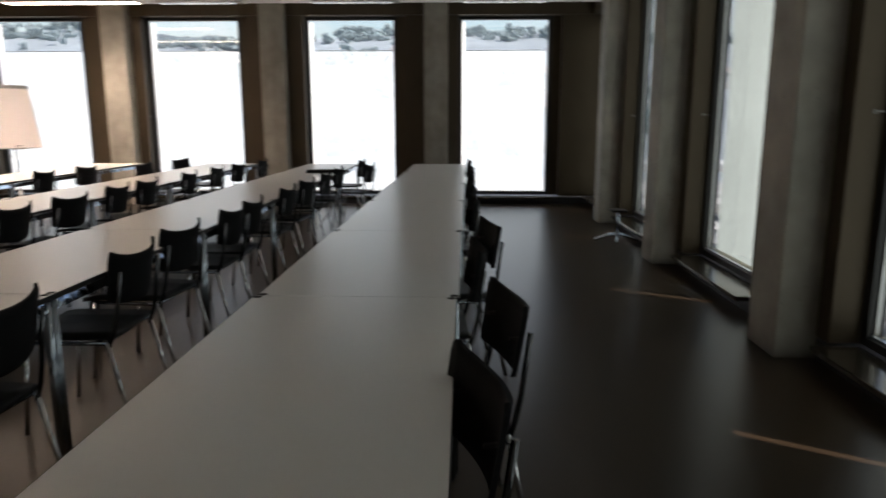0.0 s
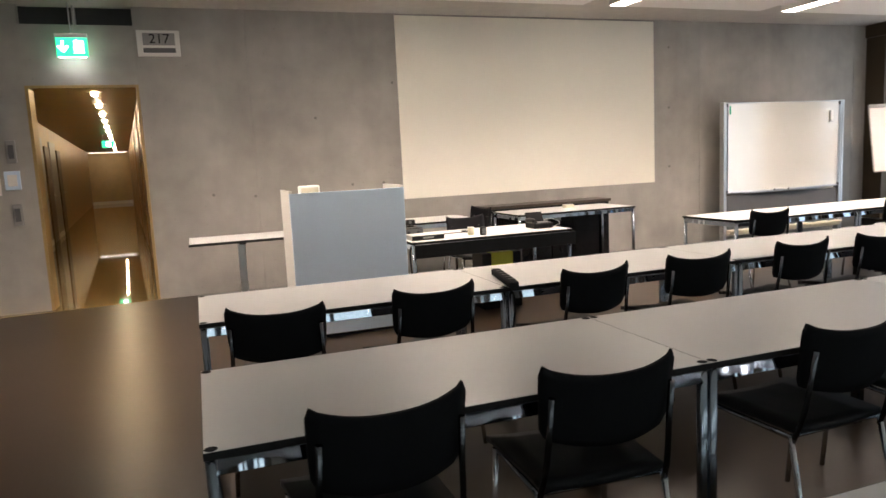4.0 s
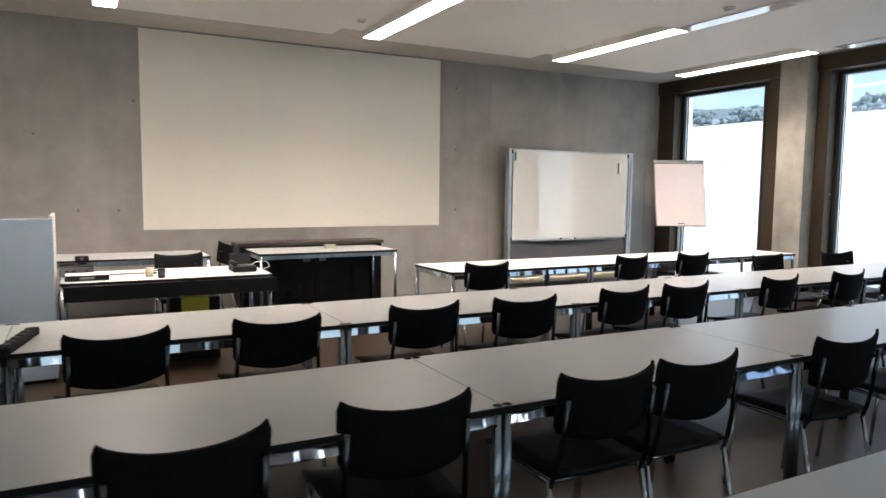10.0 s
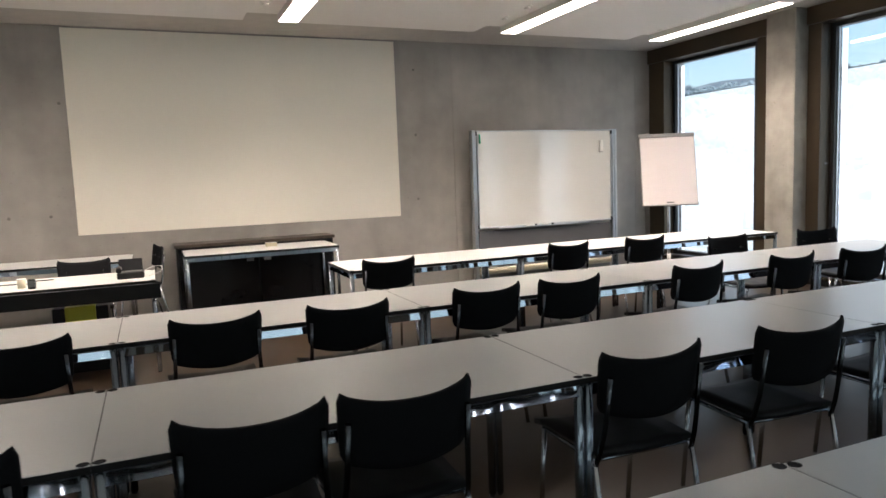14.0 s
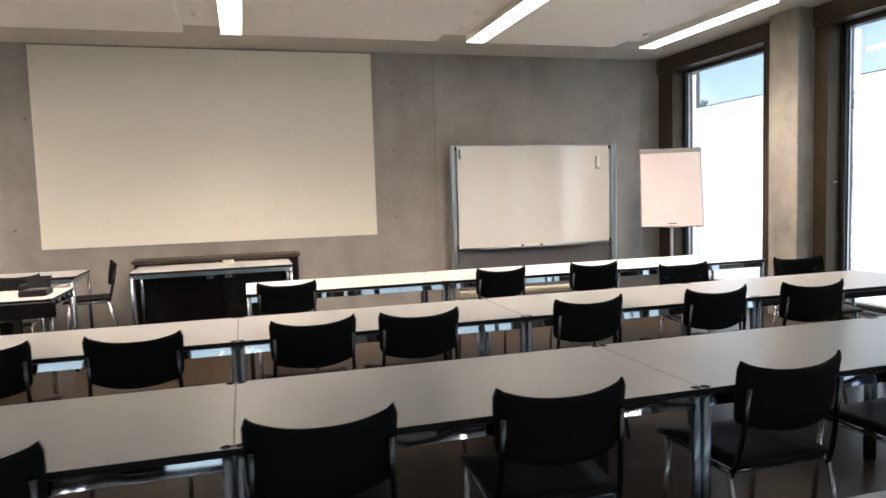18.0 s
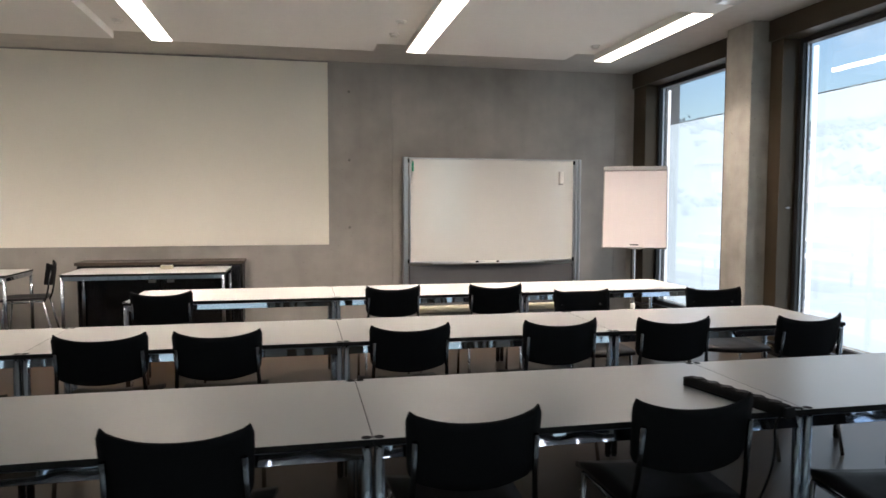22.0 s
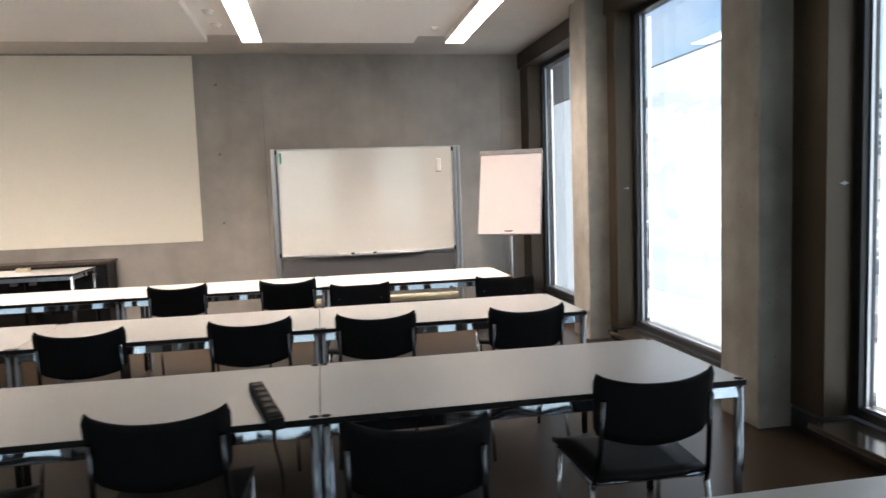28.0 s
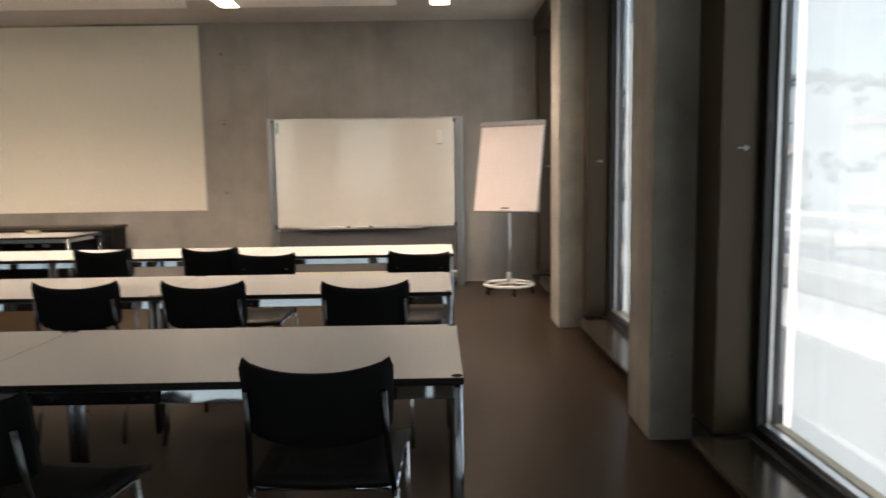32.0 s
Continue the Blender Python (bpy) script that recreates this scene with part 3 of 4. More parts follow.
vent = thing("ventilation_opening", "dark ventilation opening above the door", "vent", at=(0, NORTH, 0))
part("recess", slab(DOOR0 + 0.001, DOOR1 - 0.001, 0.12, 0.2, SLAB - 0.2, SLAB), M_DARKFR, vent)
part("divider", slab(0.40, 0.42, 0.0, 0.12, SLAB - 0.198, SLAB), M_GREYB, vent)


def lettering(text, size, material, parent, loc, name="lettering"):
    cu = bpy.data.curves.new(name, "FONT")
    cu.body, cu.size, cu.extrude, cu.align_x, cu.align_y = text, size, 0.001, "CENTER", "CENTER"
    ob = new(name, cu)
    dg = bpy.context.evaluated_depsgraph_get()
    me = bpy.data.meshes.new_from_object(ob.evaluated_get(dg))
    bpy.data.objects.remove(ob)
    me.materials.clear()
    me.materials.append(material)
    t = new(name, me)
    t.parent = parent
    t.matrix_basis = pose(*loc, 90, 0, 0)
    return t


sg = thing("room_sign", "white framed digital room display reading 217", "sign", at=(1.23, NORTH, 2.85))
part("frame", slab(-0.22, 0.22, -0.03, 0.0, -0.14, 0.14, 0.005), M_WHITE, sg)
part("display", slab(-0.16, 0.17, -0.034, -0.029, -0.02, 0.11), M_GREYB, sg)
part("caption_bar", slab(-0.16, 0.17, -0.034, -0.029, -0.10, -0.05), M_GREYP, sg)
lettering("217", 0.145, M_BLACK, sg, (0.01, -0.036, 0.045))

for x0, x1, z0, z1, m, lab, cat in ((-0.36, -0.27, 1.61, 1.85, M_GREYB, "grey switch panel beside the door", "switch"),
                                    (-0.37, -0.28, 0.95, 1.18, M_GREYB, "grey socket panel beside the door", "socket"),
                                    (-0.41, -0.26, 1.33, 1.53, M_BLUE, "small pale blue call box on the wall", "wall box"),
                                    (-0.72, -0.47, 1.61, 1.95, M_PAPER, "printed notice pinned to the concrete", "notice"),
                                    (-0.76, -0.45, 1.28, 1.49, M_PAPER, "landscape notice on the concrete", "notice")):
    th = 0.003 if m == M_PAPER else 0.022
    o = thing(cat.replace(" ", "_"), lab, cat, at=((x0 + x1) / 2, NORTH, (z0 + z1) / 2))
    w, h = (x1 - x0) / 2, (z1 - z0) / 2
    part("plate", slab(-w, w, -th, 0, -h, h, 0.0 if m == M_PAPER else 0.005), m, o)
    if m == M_PAPER:
        for r in range(5):
            part("text_line", slab(-w * 0.8, w * (0.8 - 0.3 * (r % 2)), -th - 0.001, -th, h * (0.7 - 0.3 * r) - 0.006, h * (0.7 - 0.3 * r) + 0.006), M_GREYB, o)
    else:
        part("cover", slab(-w * 0.6, w * 0.6, -th - 0.006, -th, -h * 0.6, h * 0.6, 0.003), M_WHITE if m == M_BLUE else M_GREYP, o)


# ---- tables ----
def table(label, group, length=PITCH - 0.0012, depth=DEPTH, z=TOPZ):
    ob = thing("table", label, "table", group)
    L, D = length, depth
    part("tabletop", slab(0.001, L - 0.001, 0.001, D - 0.001, z - 0.019, z, 0.0015), M_TOP, ob)
    band = bmesh.new()
    for a in ((0, L, -0.002, 0.001), (0, L, D - 0.001, D + 0.002)):
        slab(a[0], a[1], a[2], a[3], z - 0.021, z - 0.001, bm=band)
    for a in ((-0.0004, 0.001), (L - 0.001, L + 0.0004)):
        slab(a[0], a[1], 0.001, D - 0.001, z - 0.021, z - 0.001, bm=band)
    part("edge_band", band, M_EDGE, ob, "black edge band")
    i, r = 0.0190, 0.0175
    for y, s in ((i, -1), (D - i, 1)):
        bm = slab(i, L - i, y - 0.008, y + 0.008, z - 0.066, z - 0.026, 0.002)
        for v in bm.verts:
            v.co.y += s * 0.008 * (z - 0.026 - v.co.z) / 0.04
        part("rail", bm, M_CHROME, ob, "chrome side rail")
    for x, s in ((i, -1), (L - i, 1)):
        bm = slab(x - 0.008, x + 0.008, i, D - i, z - 0.066, z - 0.026, 0.002)
        for v in bm.verts:
            v.co.x += s * 0.008 * (z - 0.026 - v.co.z) / 0.04
        part("rail", bm, M_CHROME, ob, "chrome side rail")
    for x in (i, L - i):
        for y in (i, D - i):
            leg = part("leg", tube([(x, y, 0.012), (x, y, z - 0.022)], r, 16), M_LEG, ob, "chrome tube leg")
            part("cap", disc(x, y, z - 0.019, r - 0.0005, 0.0196, 16), M_MATTEB, leg, "round black leg cap")
            part("foot", disc(x, y, 0.0, r - 0.003, 0.013, 12), M_EDGE, leg, "black foot")
    part("underframe", slab(0.06, L - 0.06, D * 0.5 - 0.02, D * 0.5 + 0.02, z - 0.05, z - 0.022), M_EDGE, ob)
    return ob


first = table("white laminate table with black edge and chrome legs in a row", "seminar tables")
spots = [(TX0 + k * PITCH, ROW_Y[r] + (0.015 - 0.010 * k if r == 4 else 0.0)) for r in (4, 3, 2) for k in range(6)] + [(6.13 + k * PITCH, ROW_Y[1]) for k in range(3)]
first.matrix_basis = pose(*spots[6], 0)
for x, y in spots[7:]:
    copy_thing(first, pose(x, y, 0))
rear = table("white laminate table with black edge and chrome legs in a row", "seminar tables", depth=0.77)
rear.matrix_basis = pose(*spots[0], 0)
for x, y in spots[1:6]:
    copy_thing(rear, pose(x, y, 0))


# ---- chairs ----
def shell(width, z0, z1, n, m, y_of, top, low, thick):
    """A bent sheet in x (width) and z, with its thickness. top, low: how far the edges rise at the sides."""
    bm = bmesh.new()
    front, rear = [], []
    for i in range(n + 1):
        u = -1 + 2 * i / n
        colf, colr = [], []
        for j in range(m + 1):
            v = j / m
            a, b = z0 + low * u * u, z1 + top * abs(u) ** 2.6
            z = a + (b - a) * v
            w = width / 2 * (1 - 0.05 * (1 - v) ** 2 - (0.05 if j in (0, m) and i in (0, n) else 0))
            y = y_of(u, v)
            colf.append(bm.verts.new((u * w, y + thick / 2, z)))
            colr.append(bm.verts.new((u * w, y - thick / 2, z)))
        front.append(colf)
        rear.append(colr)
    for i in range(n):
        for j in range(m):
            bm.faces.new((front[i][j], front[i + 1][j], front[i + 1][j + 1], front[i][j + 1])).smooth = True
            bm.faces.new((rear[i][j], rear[i][j + 1], rear[i + 1][j + 1], rear[i + 1][j])).smooth = True
        bm.faces.new((front[i][0], rear[i][0], rear[i + 1][0], front[i + 1][0]))
        bm.faces.new((front[i][m], front[i + 1][m], rear[i + 1][m], rear[i][m]))
    for j in range(m):
        bm.faces.new((front[0][j], front[0][j + 1], rear[0][j + 1], rear[0][j]))
        bm.faces.new((front[n][j], rear[n][j], rear[n][j + 1], front[n][j + 1]))
    return bm


def chair():
    """Faces +y, its origin on the floor under the middle of the backrest's top edge."""
    ob = thing("chair", "black plastic stacking chair with chrome legs pushed to a table", "chair", "seminar chairs")
    back = shell(0.436, 0.582, 0.805, 14, 8, lambda u, v: -0.035 * v + 0.055 + (u * u) * 0.05 - 0.02, 0.034, 0.030, 0.013)
    part("backrest", back, M_BLACK, ob)
    seat = bmesh.new()
    rows_ = []
    for j in range(9):
        v = j / 8
        rows_.append([seat.verts.new((u * (0.205 + 0.02 * v), 0.09 + 0.43 * v, 0.455 + 0.012 * abs(u) ** 2 - 0.022 * max(0, v - 0.75) ** 2 * 16 * 0.5)) for u in (-1, -0.6, -0.2, 0.2, 0.6, 1)])
    for a, b in zip(rows_, rows_[1:]):
        for k in range(5):
            seat.faces.new((a[k], a[k + 1], b[k + 1], b[k])).smooth = True
    g = bmesh.ops.extrude_face_region(seat, geom=seat.faces[:])
    bmesh.ops.translate(seat, vec=(0, 0, -0.022), verts=[v for v in g["geom"] if isinstance(v, bmesh.types.BMVert)])
    part("seat", seat, M_SEAT, ob)
    for s in (-1, 1):
        part("back_upright", tube([(s * 0.213, 0.100, 0.40), (s * 0.207, 0.074, 0.47), (s * 0.200, 0.055, 0.55), (s * 0.196, 0.045, 0.62), (s * 0.193, 0.026, 0.75)], 0.0095, 10), M_UPR, ob, "black chrome back upright")
        part("rear_leg", tube([(s * 0.213, 0.10, 0.432), (s * 0.215, 0.055, 0.22), (s * 0.218, 0.0, 0.0)], 0.0105, 8), M_CLEG, ob, "chrome rear leg")
        part("front_leg", tube([(s * 0.213, 0.46, 0.432), (s * 0.215, 0.48, 0.2), (s * 0.216, 0.50, 0.0)], 0.0105, 8), M_CLEG, ob, "chrome front leg")
        part("seat_bar", tube([(s * 0.208, 0.10, 0.428), (s * 0.208, 0.47, 0.428)], 0.0095, 8), M_CHROME, ob)
    part("cross_bar", tube([(-0.21, 0.11, 0.428), (0.21, 0.11, 0.428)], 0.008, 8), M_CHROME, ob)
    for s in (-1, 1):
        part("screw", tube([(s * 0.15, 0.050, 0.72), (s * 0.15, 0.082, 0.72)], 0.006, 8), M_EDGE, ob)
    return ob


# each chair: x and y of the middle of its backrest's top corners, and its turn
ROW3 = [(1.89, 1.69, 3), (2.55, 1.69, -4), (3.52, 1.70, 1), (4.16, 1.74, -5), (4.94, 1.72, -1), (5.40, 1.72, 0),
        (6.32, 1.70, -2), (7.06, 1.70, -5), (7.94, 1.70, 0), (8.69, 1.69, -1), (9.45, 1.42, -9), (10.31, 1.65, -2)]
ROW2 = [(1.75, 3.05, -12), (2.51, 3.11, 6), (3.43, 3.14, 5), (4.14, 3.18, -2), (4.97, 3.23, 1), (5.62, 3.20, -4),
        (6.45, 3.25, 2), (7.00, 3.24, 0), (7.98, 3.22, 2), (8.82, 3.21, 1), (9.48, 3.16, -5), (10.30, 3.08, 2)]
ROW1 = [(6.42, 4.92, -2), (8.12, 4.94, 3), (8.94, 4.91, -2)]
ROW4 = [(1.98, 0.15, 15), (2.70, 0.04, 12), (3.58, 0.13, 4), (4.29, 0.04, 12), (5.55, 0.12, 6), (6.4, 0.12, 2), (7.3, 0.12, 5), (8.1, 0.11, -3), (9.0, 0.10, 4), (10.2, 0.12, 0)]
FACING = [(9.47, 4.44, 177), (10.53, 4.38, 170)]
CORNER = 0.05      # the top corners stand this far forward of the chair's origin
seats = [(x + CORNER * math.sin(radians(a)), y - CORNER * math.cos(radians(a)), a) for x, y, a in ROW3 + ROW2 + ROW1 + ROW4 + FACING]
seats += [(4.80, 7.80, 100), (4.12, 6.80, 182)]
proto = chair()
for n, (x, y, a) in enumerate(seats):
    m = pose(x, y, 0, 0, 0, a)
    if n == 0:
        proto.matrix_basis = m
    else:
        copy_thing(proto, m)

# ---- whiteboard ----
WBX0, WBX1, WBY = 8.66, 10.98, 8.02
wb = thing("whiteboard", "white enamel board on aluminium columns with a marker tray", "whiteboard", at=(WBX0, WBY, 0))
W = WBX1 - WBX0
part("board", slab(0.085, W - 0.105, -0.020, 0.0, 0.755, 2.025, 0.002), M_WBOARD, wb)
fr = bmesh.new()
for a in ((0.075, W - 0.095, 0.735, 0.757), (0.075, W - 0.095, 2.023, 2.040)):
    slab(a[0], a[1], -0.028, 0.006, a[2], a[3], 0.003, fr)
for a in ((0.073, 0.088), (W - 0.108, W - 0.093)):
    slab(a[0], a[1], -0.028, 0.006, 0.735, 2.04, 0.003, fr)
part("frame", fr, M_ALU, wb)
for a, b in ((0.0, 0.055), (W - 0.085, W - 0.05), (W - 0.045, W)):
    part("column", slab(a, b, -0.03, 0.06, 0.0, 2.045, 0.008), M_ALU, wb)
for a in (0.062, W - 0.10):
    for z in (0.76, 2.0):
        part("clip", slab(a - 0.012, a + 0.012, -0.034, -0.02, z - 0.025, z + 0.025, 0.003), M_EDGE, wb)
part("marker_tray", slab(0.35, W - 0.5, -0.065, -0.028, 0.722, 0.736, 0.003), M_ALU, wb)
rail = slab(0.06, W - 0.09, -0.115, 0.03, 0.165, 0.198, 0.004)
slab(0.06, W - 0.09, -0.075, 0.025, 0.12, 0.1645, 0.004, rail)
part("base_rail", rail, M_PALE, wb, "pale stepped base rail")
part("lower_panel", slab(0.075, W - 0.095, 0.0, 0.03, 0.20, 0.70, 0.003), M_GREYP, wb, "dark grey lower panel")
for x in (0.75, 1.02):
    mk = thing("marker", "white board marker lying on the tray", "marker", "markers", (WBX0 + x, WBY - 0.05, 0.736 + 0.010))
    part("barrel", tube([(0, 0, 0), (0.16, 0.01, 0)], 0.010, 8), M_WHITE, mk)
    part("marker_cap", tube([(0.16, 0.01, 0), (0.20, 0.012, 0)], 0.011, 8), M_EDGE, mk)
er = thing("board_eraser", "white magnetic eraser holder on the whiteboard", "eraser", at=(WBX0 + W - 0.28, WBY - 0.02, 1.80))
part("grip", slab(-0.03, 0.03, -0.03, 0.0, -0.07, 0.085, 0.008), M_WHITE, er)
part("pad", slab(-0.03, 0.03, -0.02, -0.0, -0.085, -0.07, 0.002), M_GREYB, er)
mg = thing("green_marker", "dark green marker clipped to the whiteboard corner", "marker", at=(WBX0 + 0.115, WBY - 0.028, 1.93))
part("barrel", tube([(0, 0, -0.06), (0, 0, 0.06)], 0.012, 8), M_GREEN, mg)

# ---- flip chart ----
fc = thing("flip_chart", "flip chart with blank paper pad on a wheeled round base", "flip chart", at=(11.43, 7.40, 0), turn=-28)
tilt = pose(0, -0.04, 0.93, -14.5, 0, 0)
part("board", placed(slab(-0.385, 0.385, 0.0, 0.02, 0.0, 1.04, 0.004), tilt), M_GREYB, fc)
part("paper_pad", placed(slab(-0.372, 0.372, -0.012, 0.0, 0.01, 0.99, 0.001), tilt), M_PAPER, fc, "blank white paper pad")
part("clamp_bar", placed(slab(-0.385, 0.385, -0.028, 0.0, 0.985, 1.04, 0.006), tilt), M_GREYB, fc, "grey clamp bar")
part("tray", placed(slab(-0.09, 0.09, -0.035, 0.0, -0.012, 0.012, 0.003), tilt), M_GREYB, fc, "grey pen tray")
part("maker_mark", placed(slab(-0.05, 0.05, -0.014, -0.012, 0.035, 0.05), tilt), M_GREYP, fc, "small dark mark on the sheet")
part("pole", tube([(0, 0.07, 0.11), (0, 0.07, 1.2)], 0.019, 12), M_ALU, fc)
part("sleeve", tube([(0, 0.07, 0.11), (0, 0.07, 0.24)], 0.027, 12), M_WHITE, fc)
ring = [(0.27 * math.cos(a), 0.07 + 0.27 * math.sin(a), 0.105) for a in [2 * math.pi * k / 28 for k in range(29)]]
part("base_ring", tube(ring, 0.018, 8, close=False), M_WHITE, fc)
for k in range(5):
    a = 2 * math.pi * k / 5 + 0.3
    sp = part("spoke", tube([(0, 0.07, 0.115), (0.27 * math.cos(a), 0.07 + 0.27 * math.sin(a), 0.105)], 0.012, 8), M_WHITE, fc)
    c, s_ = 0.27 * math.cos(a), 0.07 + 0.27 * math.sin(a)
    part("castor", tube([(c - 0.012, s_, 0.033), (c + 0.012, s_, 0.033)], 0.033, 12), M_EDGE, fc, "black castor")
    part("fork", slab(c - 0.014, c + 0.014, s_ - 0.012, s_ + 0.012, 0.045, 0.095, 0.003), M_EDGE, fc)

# ---- speaker's corner ----
lec = thing("lectern", "tall lectern with pale blue front and white sides", "lectern", at=(2.17, 5.62, 0))
part("front_panel", slab(0, 0.96, 0, 0.022, 0.03, 1.215, 0.002), M_BLUE, lec, "pale blue front panel")
for x in (0.0, 0.935):
    part("side_panel", slab(x, x + 0.025, 0.023, 0.60, 0.03, 1.235, 0.002), M_WHITE, lec)
part("shelf", slab(0.026, 0.934, 0.05, 0.58, 0.98, 1.005), M_WHITE, lec)
part("lower_shelf", slab(0.026, 0.934, 0.05, 0.58, 0.40, 0.425), M_WHITE, lec)
part("base", slab(0.02, 0.94, 0.03, 0.58, 0.0, 0.03), M_EDGE, lec)
pr = thing("document_camera", "white desktop unit standing in the lectern", "document camera", at=(2.38, 5.95, 1.005))
part("body", slab(-0.085, 0.085, -0.06, 0.06, 0, 0.26, 0.012), M_WHITE, pr)
part("front", slab(-0.07, 0.07, -0.062, -0.058, 0.02, 0.24, 0.0), M_PALE, pr)

st = thing("side_table", "white table on a single grey column by the wall", "table", at=(1.36, 6.98, 0))
part("tabletop", slab(0, 1.55, 0, 0.70, 0.715, 0.74, 0.003), M_TOP, st)
part("edge_band", slab(-0.002, 1.552, -0.003, 0.0, 0.712, 0.738), M_EDGE, st)
for x in (0.50, 1.30):
    part("column", slab(x - 0.035, x + 0.035, 0.30, 0.37, 0.03, 0.70, 0.006), M_ALU, st)
    part("foot", slab(x - 0.04, x + 0.04, 0.04, 0.66, 0, 0.03, 0.006), M_ALU, st)
    part("bracket", slab(x - 0.03, x + 0.03, 0.08, 0.62, 0.69, 0.714), M_EDGE, st)

desk = table("white speaker's desk with a black front panel", "front tables")
desk.matrix_basis = pose(3.16, 5.56, 0)
part("modesty_panel", slab(0.02, PITCH + 0.03, -0.022, -0.004, 0.60, 0.715, 0.002), M_EDGE, desk, "black front panel")
t2 = table("white table along the wall behind the desk", "front tables")
t2.matrix_basis = pose(2.95, 7.28, 0)
t3 = table("white table before the black sideboard", "front tables", 1.62)
t3.matrix_basis = pose(5.0, 7.26, 0)

sb = thing("sideboard", "low black sideboard with doors against the wall", "sideboard", at=(4.92, 8.02, 0))
part("body", slab(0.02, 1.82, 0.01, 0.36, 0.04, 0.765, 0.003), M_EDGE, sb)
part("top", slab(0, 1.84, -0.02, 0.37, 0.765, 0.80, 0.004), M_SBTOP, sb, "dark brown top")
part("plinth", slab(0.06, 1.78, 0.03, 0.34, 0, 0.04), M_EDGE, sb)
for x in (0.04, 0.93):
    d = part("door", slab(x, x + 0.87, -0.012, 0.009, 0.06, 0.75, 0.003), M_GLOSSB, sb)
    part("handle", slab(x + (0.74 if x < 0.5 else 0.05), x + (0.82 if x < 0.5 else 0.13), -0.02, -0.012, 0.56, 0.60, 0.002), M_GREYB, d)
nb = thing("note_block", "small cream note block on the table", "note block", at=(5.95, 7.75, 0.74))
part("pages", slab(-0.06, 0.06, -0.045, 0.045, 0, 0.04, 0.002), M_PALE, nb)
part("cover", slab(-0.06, 0.06, -0.045, 0.045, 0.04, 0.042), M_WHITE, nb)

ph = thing("telephone", "black desk telephone with a handset", "telephone", at=(4.53, 5.86, 0.74))
bm = slab(-0.10, 0.10, -0.10, 0.10, 0, 0.05, 0.01)
part("base", bm, M_EDGE, ph)
part("display", placed(slab(-0.09, 0.09, -0.004, 0.004, 0, 0.11, 0.003), pose(0.0, 0.07, 0.045, -30)), M_MATTEB, ph)
part("handset", tube([(-0.085, -0.09, 0.065), (-0.085, -0.05, 0.075), (-0.085, 0.05, 0.075), (-0.085, 0.09, 0.065)], 0.02, 10), M_EDGE, ph)
part("keypad", slab(-0.04, 0.08, -0.08, 0.02, 0.05, 0.056, 0.002), M_GREYP, ph)


def cable(points, r, name, label):
    o = thing(name, label, "cable")
    pts = [Vector(p) for p in points]
    fine = []
    for i in range(len(pts) - 1):
        p0, p1, p2, p3 = pts[max(i - 1, 0)], pts[i], pts[i + 1], pts[min(i + 2, len(pts) - 1)]
        for k in range(6):
            t = k / 6
            fine.append(0.5 * (2 * p1 + (p2 - p0) * t + (2 * p0 - 5 * p1 + 4 * p2 - p3) * t * t + (3 * p1 - p0 - 3 * p2 + p3) * t ** 3))
    fine.append(pts[-1])
    part("cord", tube(fine, r, 6), M_WHITE if "white" in label else M_EDGE, o)
    return o


cable([(4.58, 5.95, 0.747), (4.68, 6.05, 0.79), (4.76, 6.0, 0.80), (4.75, 5.85, 0.77), (4.66, 5.80, 0.747)], 0.003, "cable", "thin white cable loop beside the telephone")
cable([(3.50, 5.80, 0.765), (3.7, 5.95, 0.75), (3.85, 5.9, 0.75), (3.8, 6.05, 0.75), (3.95, 6.1, 0.748)], 0.004, "cable", "black cable lying across the desk")
cable([(3.10, 5.72, 0.02), (3.16, 5.62, 0.35), (3.15, 5.60, 0.66), (3.25, 5.75, 0.748)], 0.006, "cable", "black cable hanging from the desk")
kb = thing("media_player", "flat silver media unit with a dark front on the desk", "media player", at=(3.34, 5.76, 0.74))
part("case", slab(-0.15, 0.15, -0.10, 0.10, 0, 0.045, 0.005), M_TOP, kb)
part("front", slab(-0.148, 0.148, -0.106, -0.099, 0.003, 0.042, 0.002), M_EDGE, kb, "black front")
part("display", slab(-0.05, 0.05, -0.108, -0.105, 0.015, 0.032), M_GREYB, kb)
am = thing("amplifier", "black audio unit at the back of the desk", "amplifier", at=(3.27, 6.06, 0.74))
part("case", slab(-0.12, 0.12, -0.11, 0.11, 0.008, 0.085, 0.006), M_EDGE, am)
part("front", slab(-0.115, 0.115, -0.115, -0.110, 0.015, 0.078, 0.002), M_GREYP, am)
for k in (-0.07, -0.02, 0.07):
    part("knob", tube([(k, -0.115, 0.045), (k, -0.128, 0.045)], 0.012, 10), M_EDGE, am)
for k in ((-0.09, -0.08), (0.09, -0.08), (-0.09, 0.08), (0.09, 0.08)):
    part("foot", disc(k[0], k[1], 0.0, 0.012, 0.009, 8), M_EDGE, am)
wc = thing("webcam", "small black camera on top of the audio unit", "webcam", at=(3.31, 6.10, 0.825))
part("base", slab(-0.03, 0.03, -0.03, 0.03, 0, 0.012, 0.004), M_EDGE, wc)
part("head", slab(-0.05, 0.05, -0.025, 0.025, 0.022, 0.066, 0.010), M_EDGE, wc)
part("neck", disc(0, 0, 0.010, 0.008, 0.014, 8), M_EDGE, wc)
part("lens", tube([(0, -0.025, 0.044), (0, -0.031, 0.044)], 0.014, 12), M_GREYP, wc)
sp = thing("desk_speaker", "small black speaker on the desk edge", "speaker", at=(3.86, 5.66, 0.74))
